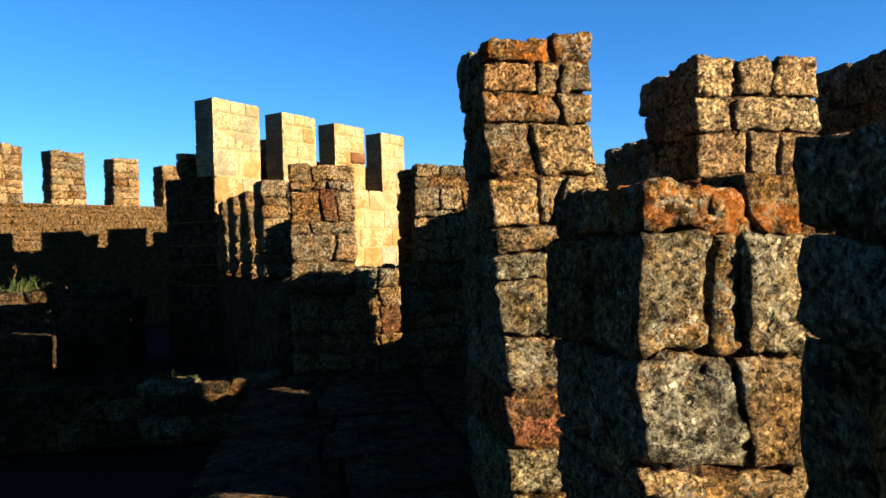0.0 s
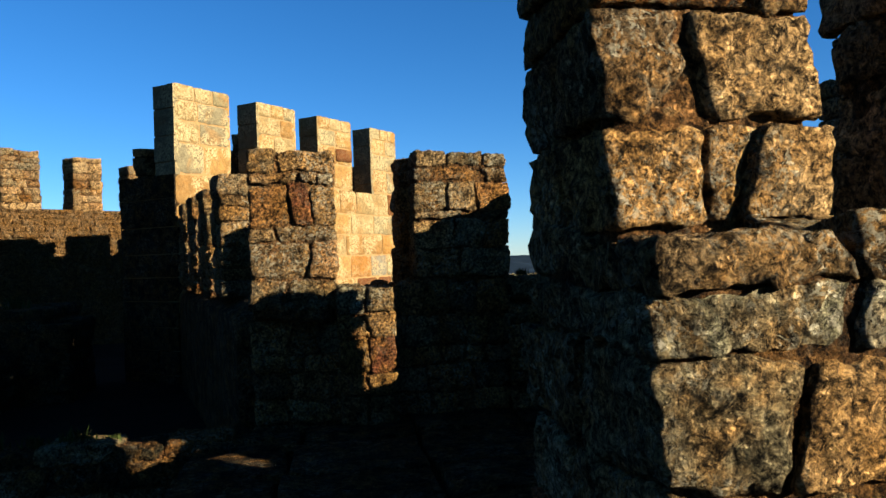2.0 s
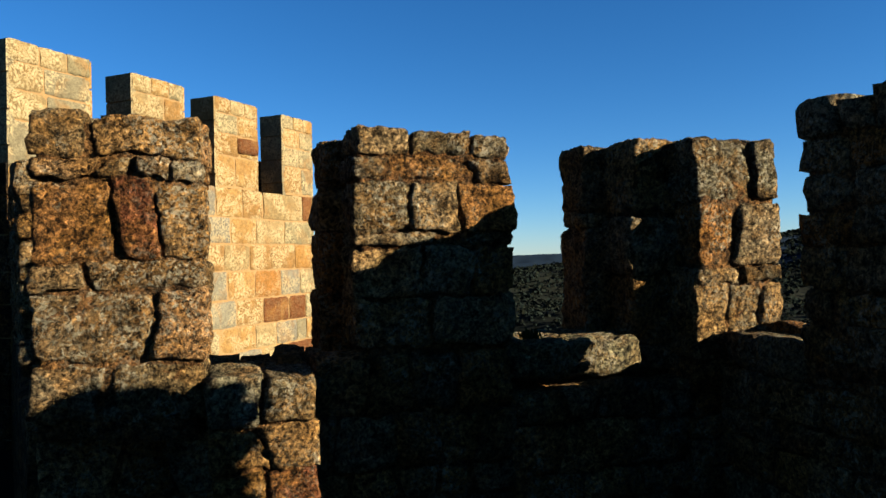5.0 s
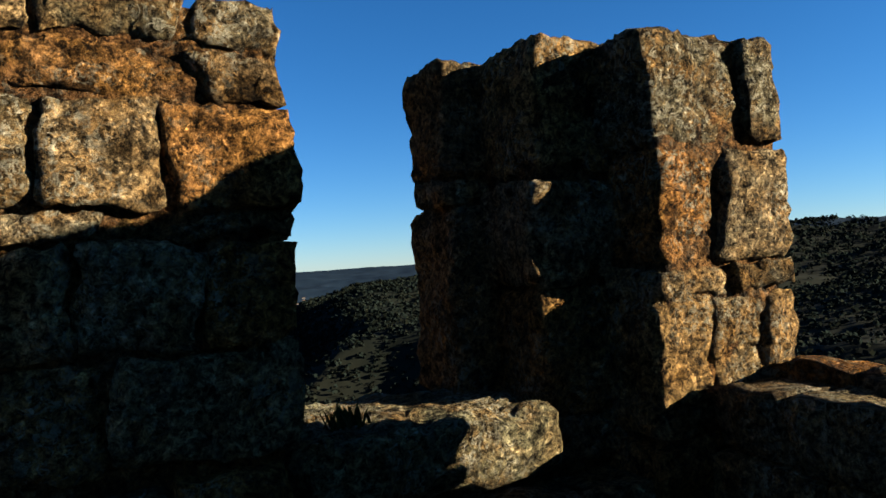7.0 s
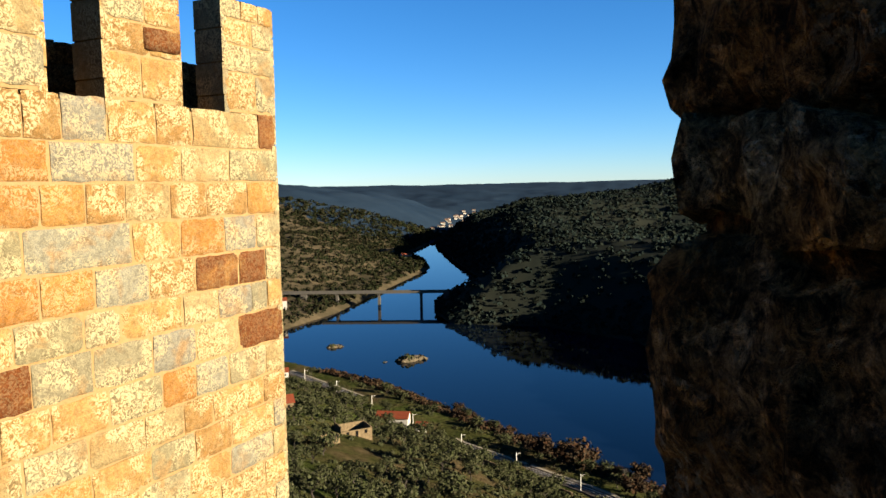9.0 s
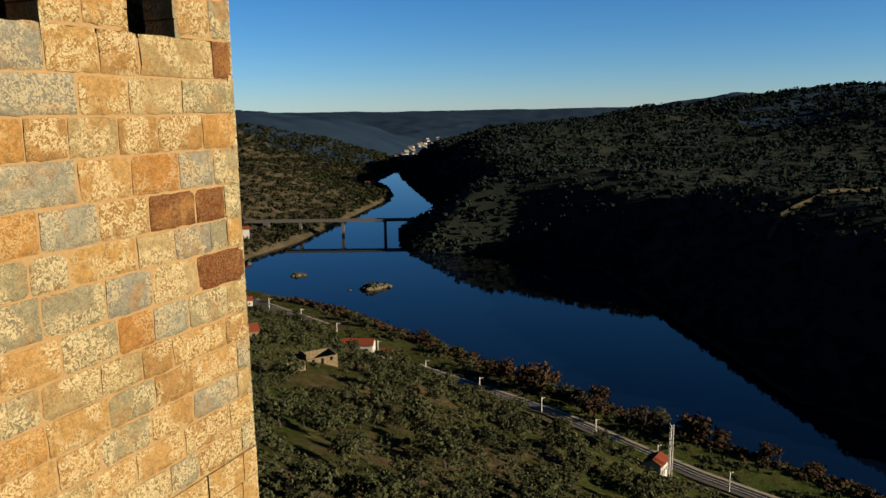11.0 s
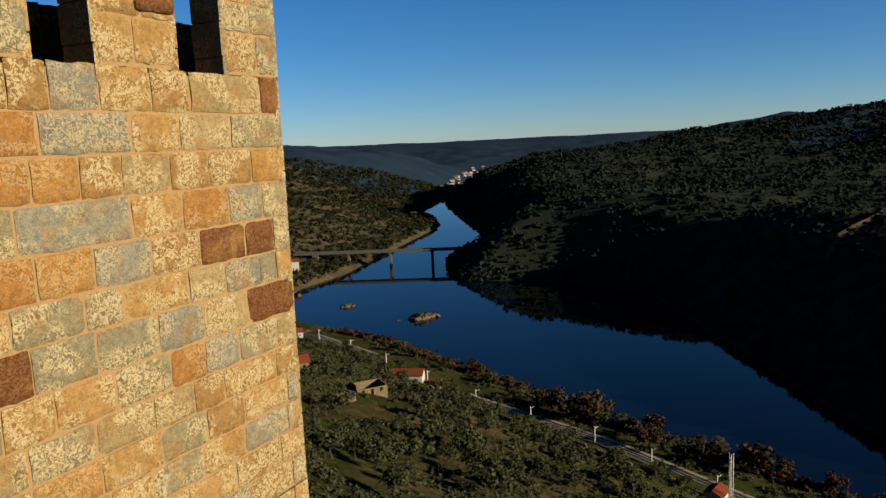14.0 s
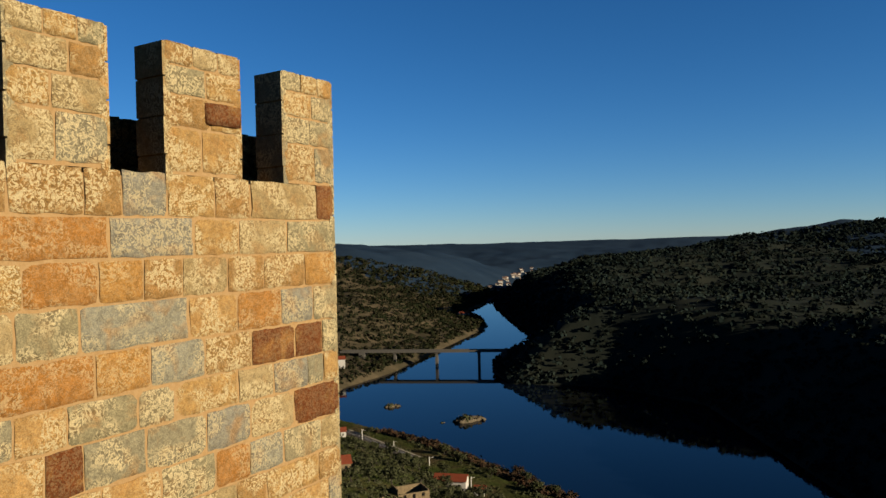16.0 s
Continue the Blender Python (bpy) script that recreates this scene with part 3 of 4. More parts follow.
# paving, low wall and terraces take their shade from the darkened schist
masonry(walk_floor, (-0.9, 1.1, -3, 9.9, -0.3, 0.0), Rnd(130), mats=(stone_shade_dark,), heights=[0.3], depth_split=True, core=False, tops=0.01, least=0.6, most=1.1, cell=0.3)
walk_bay = thing("wall_walk_bay", "worn schist paving of the bay behind the merlons", "floor", "", "structure")
masonry(walk_bay, (1.1, 3.7, 5.2, 10.15, -0.3, 0.0), Rnd(131), mats=(stone_shade_dark,), heights=[0.3], core=False, tops=0.01, least=0.7, most=1.2, cell=0.3)
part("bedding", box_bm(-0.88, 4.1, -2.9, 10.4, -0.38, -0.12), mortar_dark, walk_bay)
kerb = thing("low_wall", "low lichened schist wall with grass on top", "wall")
masonry(kerb, (-4.4, -0.2, 9.4, 9.9, -0.6, 0.06), Rnd(132), mats=(stone_shade_dark, stone_old), least=0.4, most=0.8)
for i, (x0, x1, y0, y1, z1) in enumerate(((-9.5, -4.6, 16.6, 19.0, 0.95), (-5.0, -4.1, 16.4, 18.0, 0.66), (-8.5, -4.9, 14.2, 16.6, 0.2))):
    st = thing("stone_terrace", "low dark terrace of rubble with grass", "terrace")
    masonry(st, (x0, x1, y0, y1, -0.8, z1), Rnd(140 + i), mats=(stone_shade_dark,), least=0.5, most=1.0, cell=0.2)

# ---------------------------------------------------------------- river valley
WATER = -118.4
LEFT_SHORE = [(330, -60), (230, 100), (169, 207), (128, 282), (99, 345), (58, 436), (0, 514), (-12, 600), (0, 650), (44, 712), (121, 879), (204, 1056), (214, 1150), (210, 1290), (290, 1500), (420, 1800), (640, 2500), (760, 2760)]
RIGHT_SHORE = [(430, -60), (268, 120), (218, 260), (240, 400), (258, 520), (214, 600), (140, 632), (137, 690), (146, 735), (222, 850), (242, 920), (254, 1080), (271, 1250), (302, 1500), (520, 1800), (740, 2500), (860, 2760)]


def shore_distance(pts, line):
    best = np.full(len(pts), 1e9)
    for (ax, ay), (bx, by) in zip(line, line[1:]):
        a, d = np.array([ax, ay], float), np.array([bx - ax, by - ay], float)
        t = np.clip(((pts - a) @ d) / (d @ d), 0, 1)
        best = np.minimum(best, np.linalg.norm(pts - a - t[:, None] * d, axis=1))
    return best


def side_of(pts, line):
    """x of the shore at each y, to tell on which bank a place is."""
    ys, xs = np.array([p[1] for p in line], float), np.array([p[0] for p in line], float)
    keep = np.maximum.accumulate(ys) <= ys + 1e-6
    return np.interp(pts[:, 1], ys[keep], xs[keep])


def lumps(x, y, f, seed):
    return np.array([noise.fractal(Vector((a * f, b * f, seed)), 0.9, 2.0, 5) for a, b in zip(x, y)])


def height(x, y):
    pts = np.stack([x, y], 1)
    dl, dr = shore_distance(pts, LEFT_SHORE), shore_distance(pts, RIGHT_SHORE)
    left = x < side_of(pts, LEFT_SHORE)
    right = x > side_of(pts, RIGHT_SHORE)
    n1, n2 = lumps(x, y, 0.0022, 3.0), lumps(x, y, 0.012, 9.0)
    up_l = np.where(y < 560, np.interp(dl, [0, 7, 46, 300], [0.3, 7.0, 9.0, 112.0]), np.interp(dl, [0, 8, 45, 190, 420, 800], [0.4, 5.0, 9.0, 52.0, 84.0, 96.0]))
    up_l = up_l + 30 * np.clip((y - 1400) / 400, 0, 1) * np.clip(dl / 300, 0, 1)
    up_l = np.minimum(up_l, np.interp(y, [540, 700, 1200, 1500, 1800], [97, 70, 78, 104, 118]) + 0.01 * dl)
    up_l = up_l - 46 * np.exp(-(((y - 1380 + 0.35 * x) / 170.0) ** 2)) * np.clip(dl / 260, 0, 1)
    mound = 17 * np.exp(-((x + 4) ** 2 + (y - 10) ** 2) / 45.0 ** 2)
    hl = WATER + up_l + mound + n1 * 22 * np.clip(dl / 300, 0, 1) + n2 * 3.5 * np.clip(dl / 60, 0.1, 1)
    rise = np.interp(dr, [0, 70, 110, 200, 350, 700, 1400, 2500], [0.5, 56.0, 66.0, 68.0, 74.0, 92.0, 112.0, 120.0])
    rise = rise * np.interp(y, [480, 640, 900, 1150], [1.0, 0.8, 0.8, 1.0])
    spur = np.cos((y - 0.55 * x) / 74.0) + 0.6 * np.cos((y + 0.2 * x) / 41.0 + 1.0)
    up_r = rise + 9 * spur * np.clip(dr / 150, 0, 1) * np.clip(1.6 - dr / 1200, 0.25, 1) + 55 * np.clip((x - 900) / 700, 0, 1)
    hr = WATER + up_r + n1 * 16 * np.clip(dr / 300, 0, 1) + n2 * 4 * np.clip(dr / 60, 0.1, 1)
    h = np.where(left, hl, np.where(right, hr, WATER - 0.4 * np.minimum(dl, dr)))
    beyond = np.clip((y - 2300) / 500, 0, 1)
    ramp = np.clip((y - 2500) / 1500, 0, 1)
    ridge = -95 + 84 * ramp * ramp * (3 - 2 * ramp) + 12 * np.clip((x - 900) / 2000, 0, 1) + 22 * n1 * (1 - 0.6 * ramp) + 9 * n2 * (1 - 0.8 * ramp)
    return h * (1 - beyond) + beyond * ridge


ground = thing("valley_ground", "scrub and olive slopes of the river valley", "ground", "", "structure")
rings = np.concatenate([np.linspace(0.5, 120, 60), np.geomspace(122, 4700, 330)])
bear = np.radians(np.concatenate([np.linspace(-180, -32, 38)[:-1], np.linspace(-32, 64, 300), np.linspace(64, 180, 30)[1:]]))
rr, bb = np.meshgrid(rings, bear, indexing="ij")
gx, gy = (rr * np.sin(bb)).ravel(), (10 + rr * np.cos(bb)).ravel()
gz = height(gx, gy)
nb = len(bear)
faces = [(i * nb + j, i * nb + j + 1, (i + 1) * nb + j + 1, (i + 1) * nb + j) for i in range(len(rings) - 1) for j in range(nb - 1)]
me = bpy.data.meshes.new("slopes")
me.from_pydata(np.stack([gx, gy, gz], 1).tolist(), [], faces)
me.materials.append(terrain_mat)
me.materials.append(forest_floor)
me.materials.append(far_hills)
me.materials.append(dry_slope)
mids = np.stack([gx.reshape(len(rings), nb)[:-1, :-1].ravel(), gy.reshape(len(rings), nb)[:-1, :-1].ravel()], 1)
# right bank gets the floor that has shade in its colour
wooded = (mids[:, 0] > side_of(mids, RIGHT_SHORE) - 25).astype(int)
wooded[(wooded == 0) & (mids[:, 1] > 560)] = 3
# far faces switch to the haze-blue colour
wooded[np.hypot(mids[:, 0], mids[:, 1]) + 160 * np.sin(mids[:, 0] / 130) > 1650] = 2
me.polygons.foreach_set("material_index", wooded)
me.polygons.foreach_set("use_smooth", [True] * len(me.polygons))
slopes = new("slopes", me)
slopes.parent = ground
river = tagged(new("river", mesh_of("river", box_bm(-600, 1600, -600, 3000, WATER - 1, WATER), water_mat)), "still dark blue river between wooded hills", "river", "", "structure")

# ---------------------------------------------------------------- things in the valley
vr = Rnd(900)


def at_ground(x, y):
    return float(height(np.array([float(x)]), np.array([float(y)]))[0])


def clump_faces(bm, centre, radius, rnd, squash=0.8, leaves=60, leaf=0.22):
    """Leaf sprays scattered through a ragged crown."""
    for _ in range(leaves):
        d = Vector((rnd.gauss(0, 1), rnd.gauss(0, 1), rnd.gauss(0, 1))).normalized() * radius * rnd.uniform(0.45, 1.08)
        d.z *= squash
        c = centre + d
        out = d.normalized() + Vector((rnd.gauss(0, 0.35), rnd.gauss(0, 0.35), rnd.gauss(0, 0.35)))
        a = out.cross(Vector((rnd.gauss(0, 1), rnd.gauss(0, 1), rnd.gauss(0, 1)))).normalized()
        b = out.normalized().cross(a)
        r = leaf * radius * rnd.uniform(0.6, 1.5)
        v = [bm.verts.new(c + a * r), bm.verts.new(c + b * r * 0.7), bm.verts.new(c - a * r * 0.8), bm.verts.new(c - b * r * 0.75)]
        bm.faces.new(v)


def tree_meshes(rnd, tall, spread, leafy, sprays=7, leaves=44):
    bm = bmesh.new()
    prev = None
    for k in range(4):
        z, r = tall * 0.42 * k / 3, 0.09 * tall * (1 - 0.2 * k) / 1.6
        o = Vector((rnd.uniform(-0.05, 0.05) * tall, rnd.uniform(-0.05, 0.05) * tall, z))
        ring = [bm.verts.new(o + Vector((math.cos(a) * r, math.sin(a) * r, 0))) for a in np.linspace(0, 2 * math.pi, 7)[:-1]]
        if prev:
            for i in range(6):
                bm.faces.new((prev[i], prev[(i + 1) % 6], ring[(i + 1) % 6], ring[i]))
        prev = ring
    tips = []
    for k in range(sprays):
        a = k * 2.4 + rnd.uniform(-0.4, 0.4)
        tip = Vector((math.cos(a) * spread * rnd.uniform(0.25, 0.75), math.sin(a) * spread * rnd.uniform(0.25, 0.75), tall * rnd.uniform(0.5, 0.9)))
        root = Vector((0, 0, tall * 0.36))
        w = 0.022 * tall
        v = [bm.verts.new(root + Vector(q)) for q in ((w, 0, 0), (-w, w, 0), (-w, -w, 0))] + [bm.verts.new(tip)]
        for f in ((0, 1, 3), (1, 2, 3), (2, 0, 3)):
            bm.faces.new([v[i] for i in f])
        tips.append(tip)
    trunk = mesh_of("trunk", bm, bark)
    bm = bmesh.new()
    for tip in tips:
        clump_faces(bm, tip, spread * rnd.uniform(0.38, 0.6), rnd, 0.75, int(leaves * 1.7), 0.19)
    return trunk, mesh_of("crown", bm, leafy)


def make_tree(name, label, group, meshes):
    ob = thing(name, label, "tree", group)
    for n, me in zip(("trunk", "crown"), meshes):
        p = new(n, me)
        p.parent = ob
    return ob


olives = [make_tree("olive_tree", "grey-green olive tree on the grassy slope", "olive trees on the slope", tree_meshes(vr, 4.6, 2.9, olive_leaf)) for _ in range(5)]
russets = [make_tree("bare_tree", "russet winter tree beside the railway", "winter trees by the river", tree_meshes(vr, 5.2, 3.8, autumn_leaf, 12)) for _ in range(2)]
POPLARS = [(132, 232, 1.0), (137, 230, 1.1), (120, 255, 0.9), (128, 236, 0.8)]
BROAD = [(110, 279, 2.0), (121, 249, 1.5), (103, 298, 1.6), (146, 222, 1.7)]
HOUSES = [(47, 335), (21, 238), (117, 195), (58, 330), (0, 258), (-2, 455), (13, 221)]
spots = []
while len(spots) < 300:
    y = 40 + 420 * vr.random() ** 1.25
    x = vr.uniform(-0.12, 0.62) * y - 5
    p = np.array([[x, y]])
    if x > side_of(p, LEFT_SHORE)[0] - 9 or math.hypot(x, y) < 45:
        continue
    rail_x = np.interp(y, [150, 193, 249, 315, 420, 520], [158, 131, 108, 71, 38, -12])
    if abs(x - rail_x) < 6 or any(math.hypot(x - a, y - b) < 11 for a, b in HOUSES):
        continue
    if any(math.hypot(x - a, y - b) < 4.2 for a, b in spots):
        continue
    spots.append((x, y))
for k, (x, y) in enumerate(spots):
    src = vr.choice(olives)
    m = pose(x, y, at_ground(x, y) - 0.25, 0, 0, vr.uniform(0, 360)) @ Matrix.Scale(vr.uniform(0.75, 1.35), 4)
    if k < 5:
        olives[k].matrix_basis = m
    else:
        c = copy_thing(src, m)
        c.matrix_basis = m
for k in range(16):
    y = 195 + k * 11.5 + vr.uniform(-3, 3)
    x = float(np.interp(y, [150, 207, 282, 345, 436], [205, 169, 128, 99, 58])) - vr.uniform(3, 8)
    m = pose(x, y, at_ground(x, y) - 0.2, 0, 0, vr.uniform(0, 360)) @ Matrix.Scale(vr.uniform(0.6, 1.25), 4)
    src = russets[k] if k < 2 else copy_thing(vr.choice(russets), m)
    src.matrix_basis = m


poplar = make_tree("poplar_tree", "slender bare poplar on the river bank", "poplars by the river", tree_meshes(vr, 11.0, 1.5, bare_twigs, 9, 30))
for k, (x, y, size) in enumerate(POPLARS):
    m = pose(x, y, at_ground(x, y) - 0.3, 0, 0, k * 70) @ Matrix.Scale(size, 4)
    (poplar if k == 0 else copy_thing(poplar, m)).matrix_basis = m
for x, y, size in BROAD:
    m = pose(x, y, at_ground(x, y) - 0.5, 0, 0, x * 7) @ Matrix.Scale(size, 4)
    copy_thing(russets[int(x) % 2], m).matrix_basis = m


def scrub(name, label, count, where, size, material, leaves=9, leaf=0.4):
    """Woods and scrub too dense to count, as one object."""
    verts, faces = [], []
    xs, ys = where(count)
    zs = height(xs, ys)
    for x, y, z in zip(xs, ys, zs):
        if z < WATER + 1.0:
            continue
        r = size * vr.uniform(0.6, 1.5) * (0.6 + math.hypot(x, y) / 900)
        for _ in range(leaves):
            out = Vector((vr.gauss(0, 1), vr.gauss(0, 1), abs(vr.gauss(0.2, 0.9)))).normalized()
            c = Vector((x, y, z)) + out * r * vr.uniform(0.5, 0.95)
            out += Vector((vr.gauss(0, 0.3), vr.gauss(0, 0.3), vr.gauss(0, 0.3)))
            u = out.cross(Vector((vr.gauss(0, 1), vr.gauss(0, 1), vr.gauss(0, 1)))).normalized() * r * leaf
            w = out.normalized().cross(u) * 0.8
            i = len(verts)
            verts += [c + u, c + w, c - u * 0.8, c - w]
            faces.append((i, i + 1, i + 2, i + 3))
    me = bpy.data.meshes.new(name)
    me.from_pydata([tuple(v) for v in verts], [], faces)
    me.materials.append(material)
    return tagged(new(name, me), label, "vegetation", "", "stuff")


def near_slope(n):
    y = np.array([35 + 480 * vr.random() ** 1.3 for _ in range(n)])
    x = np.array([vr.uniform(-0.15, 0.98) for _ in range(n)]) * y - 5
    ok = x < side_of(np.stack([x, y], 1), LEFT_SHORE) - 3
    rail = np.interp(y, [150, 193, 249, 315, 420, 520], [158, 131, 108, 71, 38, -12])
    ok &= np.abs(x - rail) > 5
    ok &= np.array([noise.noise(Vector((a * 0.045, b * 0.045, 4.0))) > -0.27 for a, b in zip(x, y)])
    for a, b in HOUSES:
        ok &= np.hypot(x - a, y - b) > 8
    return x[ok], y[ok]


def riverside(n):
    y = np.array([vr.uniform(110, 470) for _ in range(n)])
    x = side_of(np.stack([y * 0, y], 1), LEFT_SHORE) - np.array([2 + 15 * vr.random() for _ in range(n)])
    return x, y


def left_hills(n):
    y = np.array([vr.uniform(600, 1720) for _ in range(n)])
    x = side_of(np.stack([y * 0, y], 1), LEFT_SHORE) - np.array([5 + 500 * vr.random() ** 1.4 for _ in range(n)])
    return x, y


def right_hills(n):
    y = np.array([120 + 1900 * vr.random() ** 1.3 for _ in range(n)])
    x = side_of(np.stack([y * 0, y], 1), RIGHT_SHORE) + np.array([2 + 1300 * vr.random() ** 1.7 for _ in range(n)])
    return x, y


scrub("hillside_scrub", "low olive scrub and bushes on the near slope", 15000, near_slope, 1.2, olive_leaf, 30, 0.28)
scrub("river_brush", "russet and brown winter brush between railway and river", 1100, riverside, 1.9, autumn_leaf, 26, 0.27)
scrub("bank_woods", "scattered scrub on the sunny bank", 9500, left_hills, 2.1, forest_leaf, 9)
scrub("pine_woods", "pine woods on the shaded bank, coloured dark for that shade", 20000, right_hills, 3.0, pine_leaf, 8)

# river islets, bridge, railway and houses
for x, y, r in ((84, 510, 9.0), (36, 567, 5.0), (66, 509, 1.6)):
    ob = thing("river_rock", "pale rock islet with scrub in the river", "rock", "rocks in the river", at=pose(x, y, WATER, 0, 0, vr.uniform(0, 90)))
    part("rock", rough_block(-r * 1.25, r * 1.25, -r * 0.55, r * 0.55, -1.5, r * 0.24, r * 0.24, x, r / 6, 3.0), islet_rock, ob)
    bm = bmesh.new()
    clump_faces(bm, Vector((-r * 0.35, 0, r * 0.25)), r * 0.6, vr, 0.45, 120, 0.2)
    part("scrub", bm, olive_leaf, ob)

bridge = thing("road_bridge", "slender grey concrete bridge across the river", "bridge", at=pose(91, 739, 0, 0, 0, -14.7))
part("deck", box_bm(-96, 72, -4.5, 4.5, -104.4, -103.2), concrete, bridge)
for side_y in (-4.4, 4.2):
    part("railing", box_bm(-96, 72, side_y, side_y + 0.2, -103.2, -102.3), concrete, bridge)
for x in (-41.4, 0.0, 41.4):
    bm = bmesh.new()
    box(bm, x - 1.2, x + 1.2, -2.6, 2.6, -124, -104.7)
    box(bm, x - 1.6, x + 1.6, -3.8, 3.8, -105.7, -104.7)
    part("pier", bm, concrete, bridge)
for x in (-74.0, 66.0):
    part("abutment", box_bm(x - 3, x + 3, -5, 5, -124, -104.5), concrete, bridge, "concrete abutment on the bank")


def rail_line():
    pts = [(158, 150), (131, 198), (108, 254), (71, 317), (36, 400), (-2, 470)]
    bm = bmesh.new()
    rows = []
    for i in range(60):
        t = i / 59 * (len(pts) - 1)
        k = min(int(t), len(pts) - 2)
        u = t - k
        x, y = pts[k][0] * (1 - u) + pts[k + 1][0] * u, pts[k][1] * (1 - u) + pts[k + 1][1] * u
        rows.append((x, y))
    prev = None
    for (x, y), (x2, y2) in zip(rows, rows[1:]):
        n = Vector((y2 - y, x - x2, 0)).normalized()
        z = WATER + 8.6
        v = [bm.verts.new(Vector((x, y, z + dz)) + n * o) for o, dz in ((-4.5, -2.5), (-3.0, 0.7), (3.0, 0.7), (4.5, -2.5))]
        if prev:
            for i in range(3):
                bm.faces.new((prev[i], prev[i + 1], v[i + 1], v[i]))
        prev = v
    bmesh.ops.recalc_face_normals(bm, faces=bm.faces)
    return bm, rows


track = thing("dirt_track", "pale dirt track cut into the wooded bank", "track", "", "structure")
bm = bmesh.new()
prev = None
for k in range(25):
    u = k / 24
    x, y = 292 + 190 * u, 378 + 74 * u + 4 * math.sin(u * 7)
    z = at_ground(x, y)
    row = [bm.verts.new((x - 1.2, y - 3.2, z + 1.6)), bm.verts.new((x, y, z + 1.8)), bm.verts.new((x + 0.8, y + 2.6, z + 3.2)), bm.verts.new((x + 1.4, y + 4.0, z - 2.0))]
    if prev:
        for i in range(3):
            bm.faces.new((prev[i], prev[i + 1], row[i + 1], row[i]))
    prev = row
bmesh.ops.recalc_face_normals(bm, faces=bm.faces)
part("cut_bank", bm, dry_slope, track)
rail_bm, rail_rows = rail_line()
rail = thing("railway", "pale ballasted railway along the river bank", "railway", "", "structure")
part("track_bed", rail_bm, asphalt, rail)
for offset, low, name in ((2.9, 0.72, "rail_path"), (-0.75, 0.72, "rail"), (0.75, 0.72, "rail")):
    bm = bmesh.new()
    wide = 0.75 if name == "rail_path" else 0.09
    prev = None
    for (x, y), (x2, y2) in zip(rail_rows, rail_rows[1:]):
        n = Vector((y2 - y, x - x2, 0)).normalized()
        c = Vector((x, y, WATER + 8.6)) + n * offset
        row = [bm.verts.new(c + n * o + Vector((0, 0, low + dz))) for o, dz in ((-wide, -0.05), (-wide, 0.22), (wide, 0.22), (wide, -0.05))]
        if prev:
            for i in range(3):
                bm.faces.new((prev[i], prev[i + 1], row[i + 1], row[i]))
        prev = row
    bmesh.ops.recalc_face_normals(bm, faces=bm.faces)
    part(name, bm, pale_path if name == "rail_path" else steel, rail, "pale paved path beside the track" if name == "rail_path" else "")
for (x, y), (x2, y2) in list(zip(rail_rows, rail_rows[1:]))[6:40:2]:
    turn = math.degrees(math.atan2(y2 - y, x2 - x))
    seg = thing("retaining_wall", "pale rubble retaining wall below the railway", "wall", "retaining walls of the railway", at=pose(x - 8.0, y - 4.0, max(WATER + 8.8, at_ground(x - 8, y - 4) + 0.4), 0, 0, turn))
    part("masonry", rough_block(0, 7.4, -0.4, 0.4, -3.0, vr.uniform(0.6, 1.6), 0.15, x, 0.7), rubble, seg)
for x, y in rail_rows[4:56:5]:
    z = WATER + 8.6
    mast = thing("catenary_mast", "grey steel mast beside the railway", "mast", "masts along the railway", at=pose(x - 3.4, y, z, 0, 0, 30))
    part("post", box_bm(-0.14, 0.14, -0.14, 0.14, -1.5, 7.0), steel, mast)
    part("arm", box_bm(-0.1, 2.4, -0.05, 0.05, 6.2, 6.3), steel, mast)


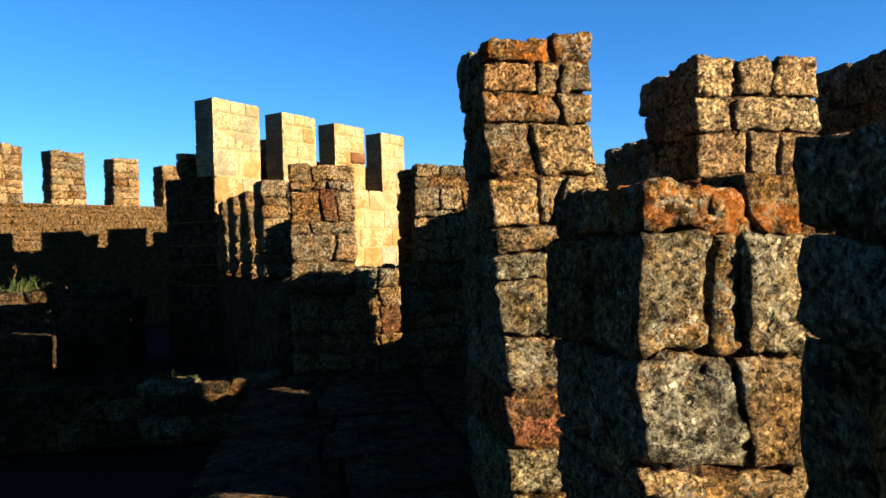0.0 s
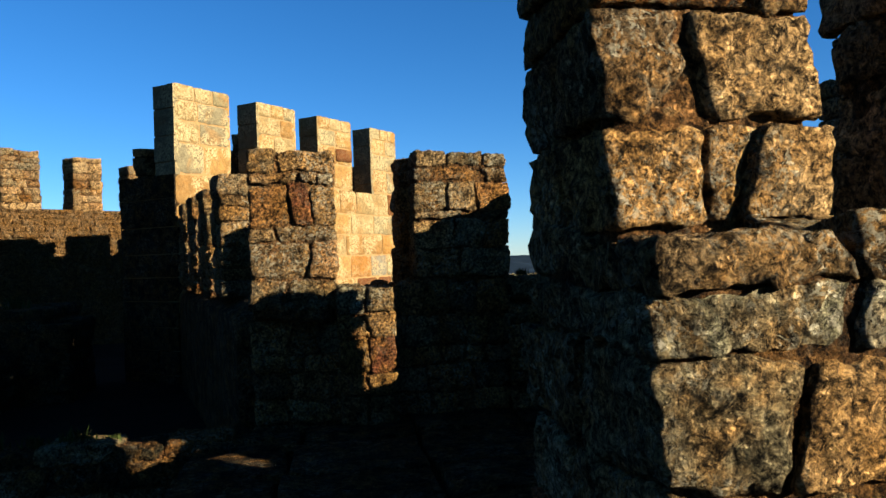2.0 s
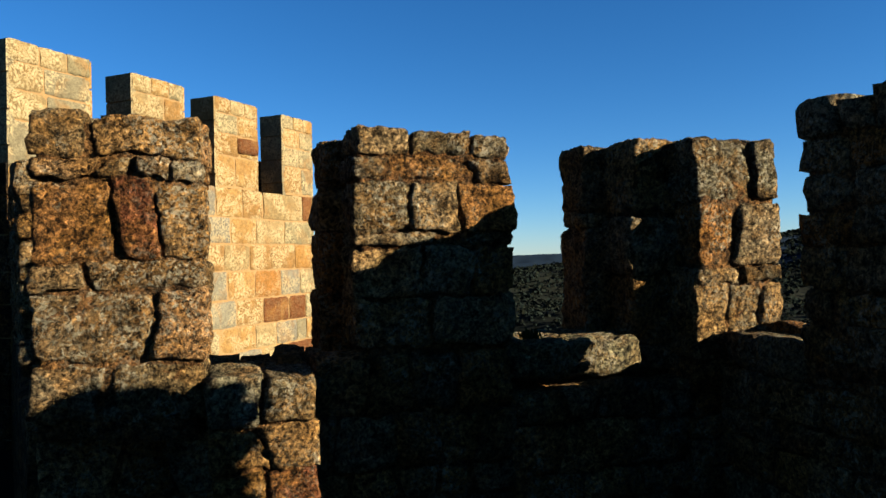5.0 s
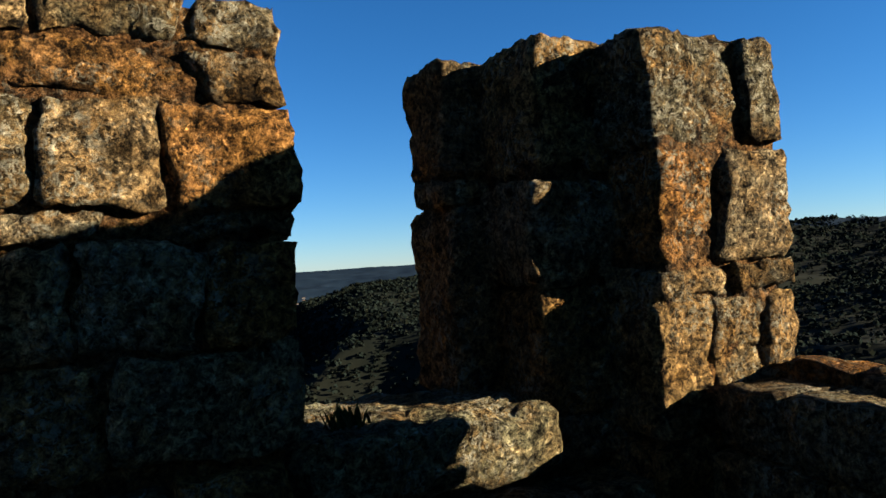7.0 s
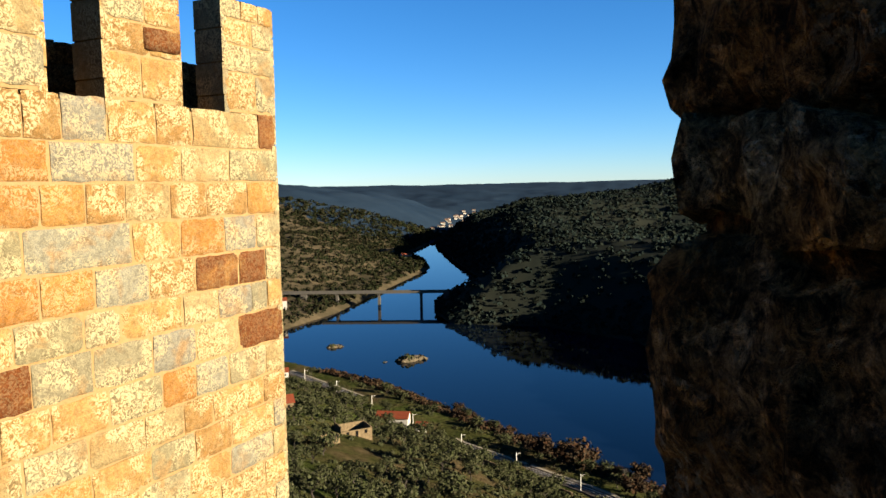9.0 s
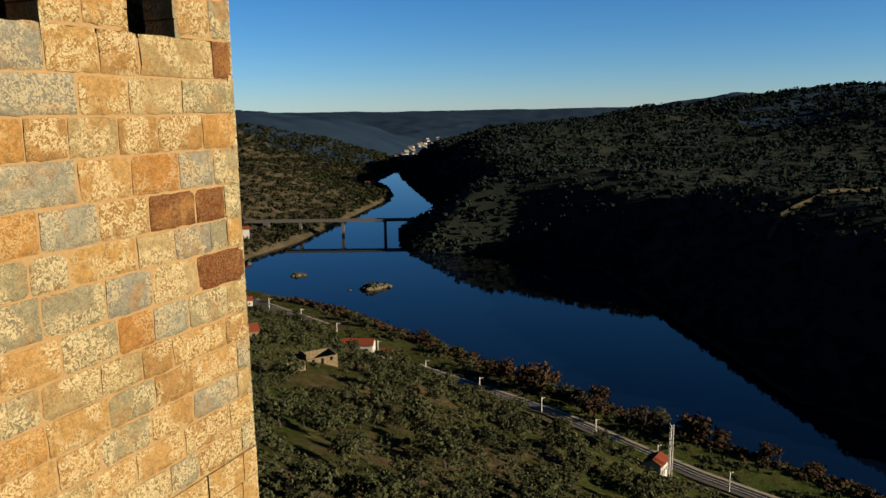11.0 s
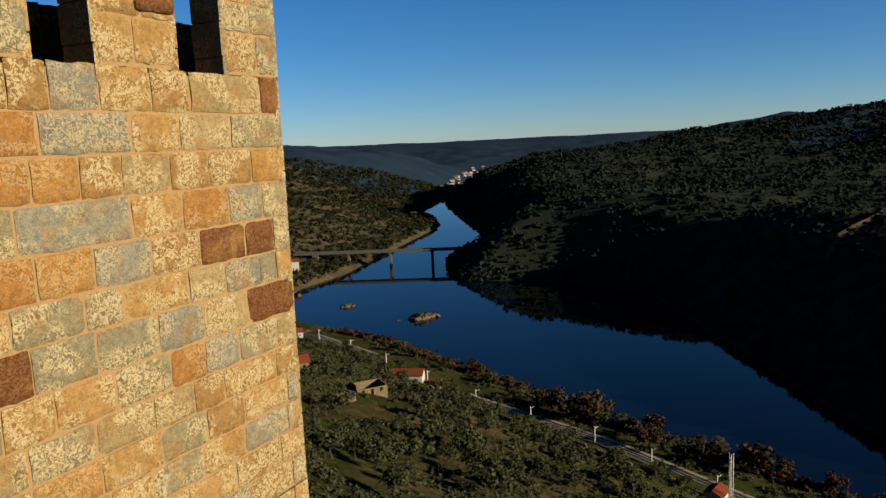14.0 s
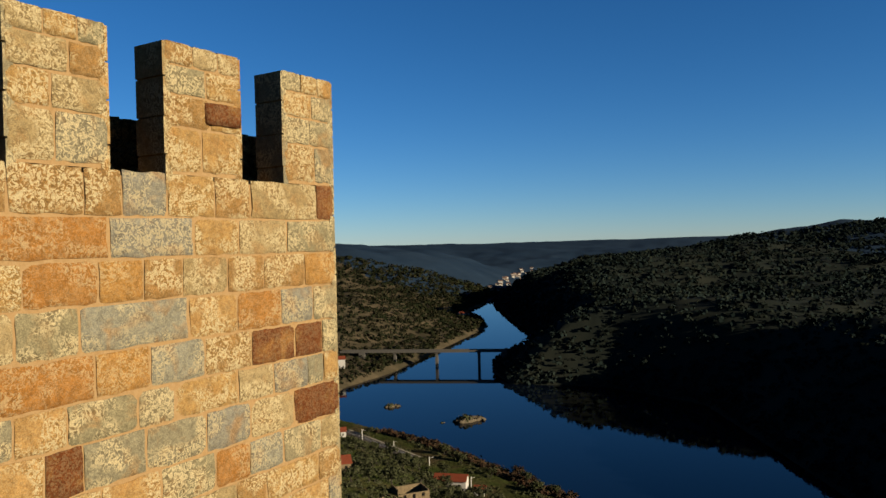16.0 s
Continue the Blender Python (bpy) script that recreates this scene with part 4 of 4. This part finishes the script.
def house(x, y, w, d, h, turn, label, wall_mat, roof_mat, ruined=False, z=None):
    z = at_ground(x, y) if z is None else z
    ob = thing("ruined_house" if ruined else "house", label, "house", at=pose(x, y, z, 0, 0, turn))
    t = 0.4
    for name, b in (("wall", (-w / 2, w / 2, -d / 2, -d / 2 + t)), ("wall", (-w / 2, w / 2, d / 2 - t, d / 2)), ("wall", (-w / 2, -w / 2 + t, -d / 2 + t, d / 2 - t)), ("wall", (w / 2 - t, w / 2, -d / 2 + t, d / 2 - t))):
        top = h * (vr.uniform(0.6, 1.0) if ruined else 1.0)
        part(name, box_bm(*b, -3.0, top), wall_mat, ob)
    for k in range(3):
        cx = -w / 2 + w * (k + 0.7) / 3.4
        # solid dark panels on the wall paint the shade of door and windows
        part("door" if k == 1 else "window", box_bm(cx - 0.45, cx + 0.45, -d / 2 - 0.03, -d / 2 + 0.05, 0.1 if k == 1 else 1.0, 2.1), opening_shade, ob)
    if not ruined:
        for sgn in (-1, 1):
            bm = bmesh.new()
            v = [bm.verts.new(p) for p in ((-w / 2 - 0.4, sgn * (d / 2 + 0.5), h - 0.2), (w / 2 + 0.4, sgn * (d / 2 + 0.5), h - 0.2), (w / 2 + 0.4, 0, h + d * 0.28), (-w / 2 - 0.4, 0, h + d * 0.28))]
            v += [bm.verts.new(q.co + Vector((0, 0, 0.25))) for q in v]
            for q in ((0, 1, 2, 3), (4, 7, 6, 5), (0, 4, 5, 1), (1, 5, 6, 2), (2, 6, 7, 3), (3, 7, 4, 0)):
                bm.faces.new([v[i] for i in q])
            bmesh.ops.recalc_face_normals(bm, faces=bm.faces)
            part("roof", bm, roof_mat, ob, "red clay tile roof slope")
        for gx_ in (-w / 2 + 0.2, w / 2 - 0.2):
            bm = bmesh.new()
            v = [bm.verts.new((gx_ + o, yy, zz)) for o in (-0.18, 0.18) for yy, zz in ((-d / 2, h - 0.05), (d / 2, h - 0.05), (0, h + d * 0.27))]
            for q in ((0, 1, 2), (3, 5, 4), (0, 3, 4, 1), (1, 4, 5, 2), (2, 5, 3, 0)):
                bm.faces.new([v[i] for i in q])
            part("gable", bm, wall_mat, ob)
    return ob


house(47, 335, 14, 7, 3.6, -20, "white plastered house with a red tile roof among olives", plaster, clay_tile)
house(59, 331, 4.5, 4, 3.0, -20, "small white outbuilding beside the house", plaster, clay_tile)
house(21, 238, 10, 7, 3.8, 15, "roofless rubble ruin on the slope", rubble, clay_tile, True)
house(13, 221, 4, 4, 2.2, 40, "tumbled rubble outhouse on the slope", rubble, clay_tile, True)
house(116, 197, 6, 5, 4.0, 40, "white railway house with a red tile roof", plaster, clay_tile)
house(-1, 258, 8, 6, 3.0, 10, "farmhouse with a red tile roof on the slope", rubble, clay_tile)
house(-3, 455, 9, 6, 3.4, 5, "white cottage above the river", plaster, clay_tile)
house(186, 1166, 16, 9, 5.0, 20, "white house above the river bend", plaster, clay_tile)
house(-3, 705, 10, 8, 8.0, 0, "white house at the head of the bridge", plaster, clay_tile)
for k in range(26):
    t = k / 25
    y = 1640 + 1000 * t + vr.uniform(-20, 20)
    x = float(side_of(np.array([[0.0, y]]), LEFT_SHORE)[0]) - vr.uniform(12, 60)
    house(x, y, vr.uniform(8, 12), 7, vr.uniform(2.6, 4.5), vr.uniform(-20, 20), "small white village house by the river", plaster, old_tile)
tower_mast = thing("radio_mast", "white lattice mast beside the railway house", "mast", at=pose(118, 193, at_ground(118, 193), 0, 0, 20))
for a, b in ((-0.5, -0.5), (0.5, -0.5), (0.0, 0.5)):
    part("leg", box_bm(a - 0.09, a + 0.09, b - 0.09, b + 0.09, -1, 17), steel, tower_mast)
for k in range(16):
    part("brace", box_bm(-0.55, 0.55, -0.06, 0.06, k + 0.4, k + 0.55), steel, tower_mast)

# grass tufts on the stones
def tuft(x, y, z, r, n, label):
    bm = bmesh.new()
    for _ in range(n):
        a, l = vr.uniform(0, 6.28), r * vr.uniform(0.5, 1.2)
        o = Vector((x + vr.gauss(0, r * 0.5), y + vr.gauss(0, r * 0.4), z))
        tip = o + Vector((math.cos(a) * l * 0.5, math.sin(a) * l * 0.5, l))
        w = Vector((-math.sin(a), math.cos(a), 0)) * 0.006 * (1 + 3 * r)
        mid = (o + tip) / 2 + Vector((0, 0, l * 0.12))
        v = [bm.verts.new(o - w), bm.verts.new(o + w), bm.verts.new(mid + w * 0.7), bm.verts.new(mid - w * 0.7), bm.verts.new(tip)]
        bm.faces.new(v[:4])
        bm.faces.new((v[3], v[2], v[4]))
    tagged(new("grass_tuft", mesh_of("grass_tuft", bm, grass_mat)), label, "grass", "tufts of grass on the masonry")


tuft(2.42, 10.4, 1.37, 0.07, 60, "small green tuft growing on the sill slab")
for k in range(9):
    tuft(-4.2 + k * 0.32, 9.62, 0.03, vr.uniform(0.06, 0.2), 70, "green grass on the low lichened wall")
for k in range(5):
    tuft(-7.5 + k * 0.6, 16.9, 0.92, vr.uniform(0.15, 0.35), 60, "dry grass on the dark terrace")
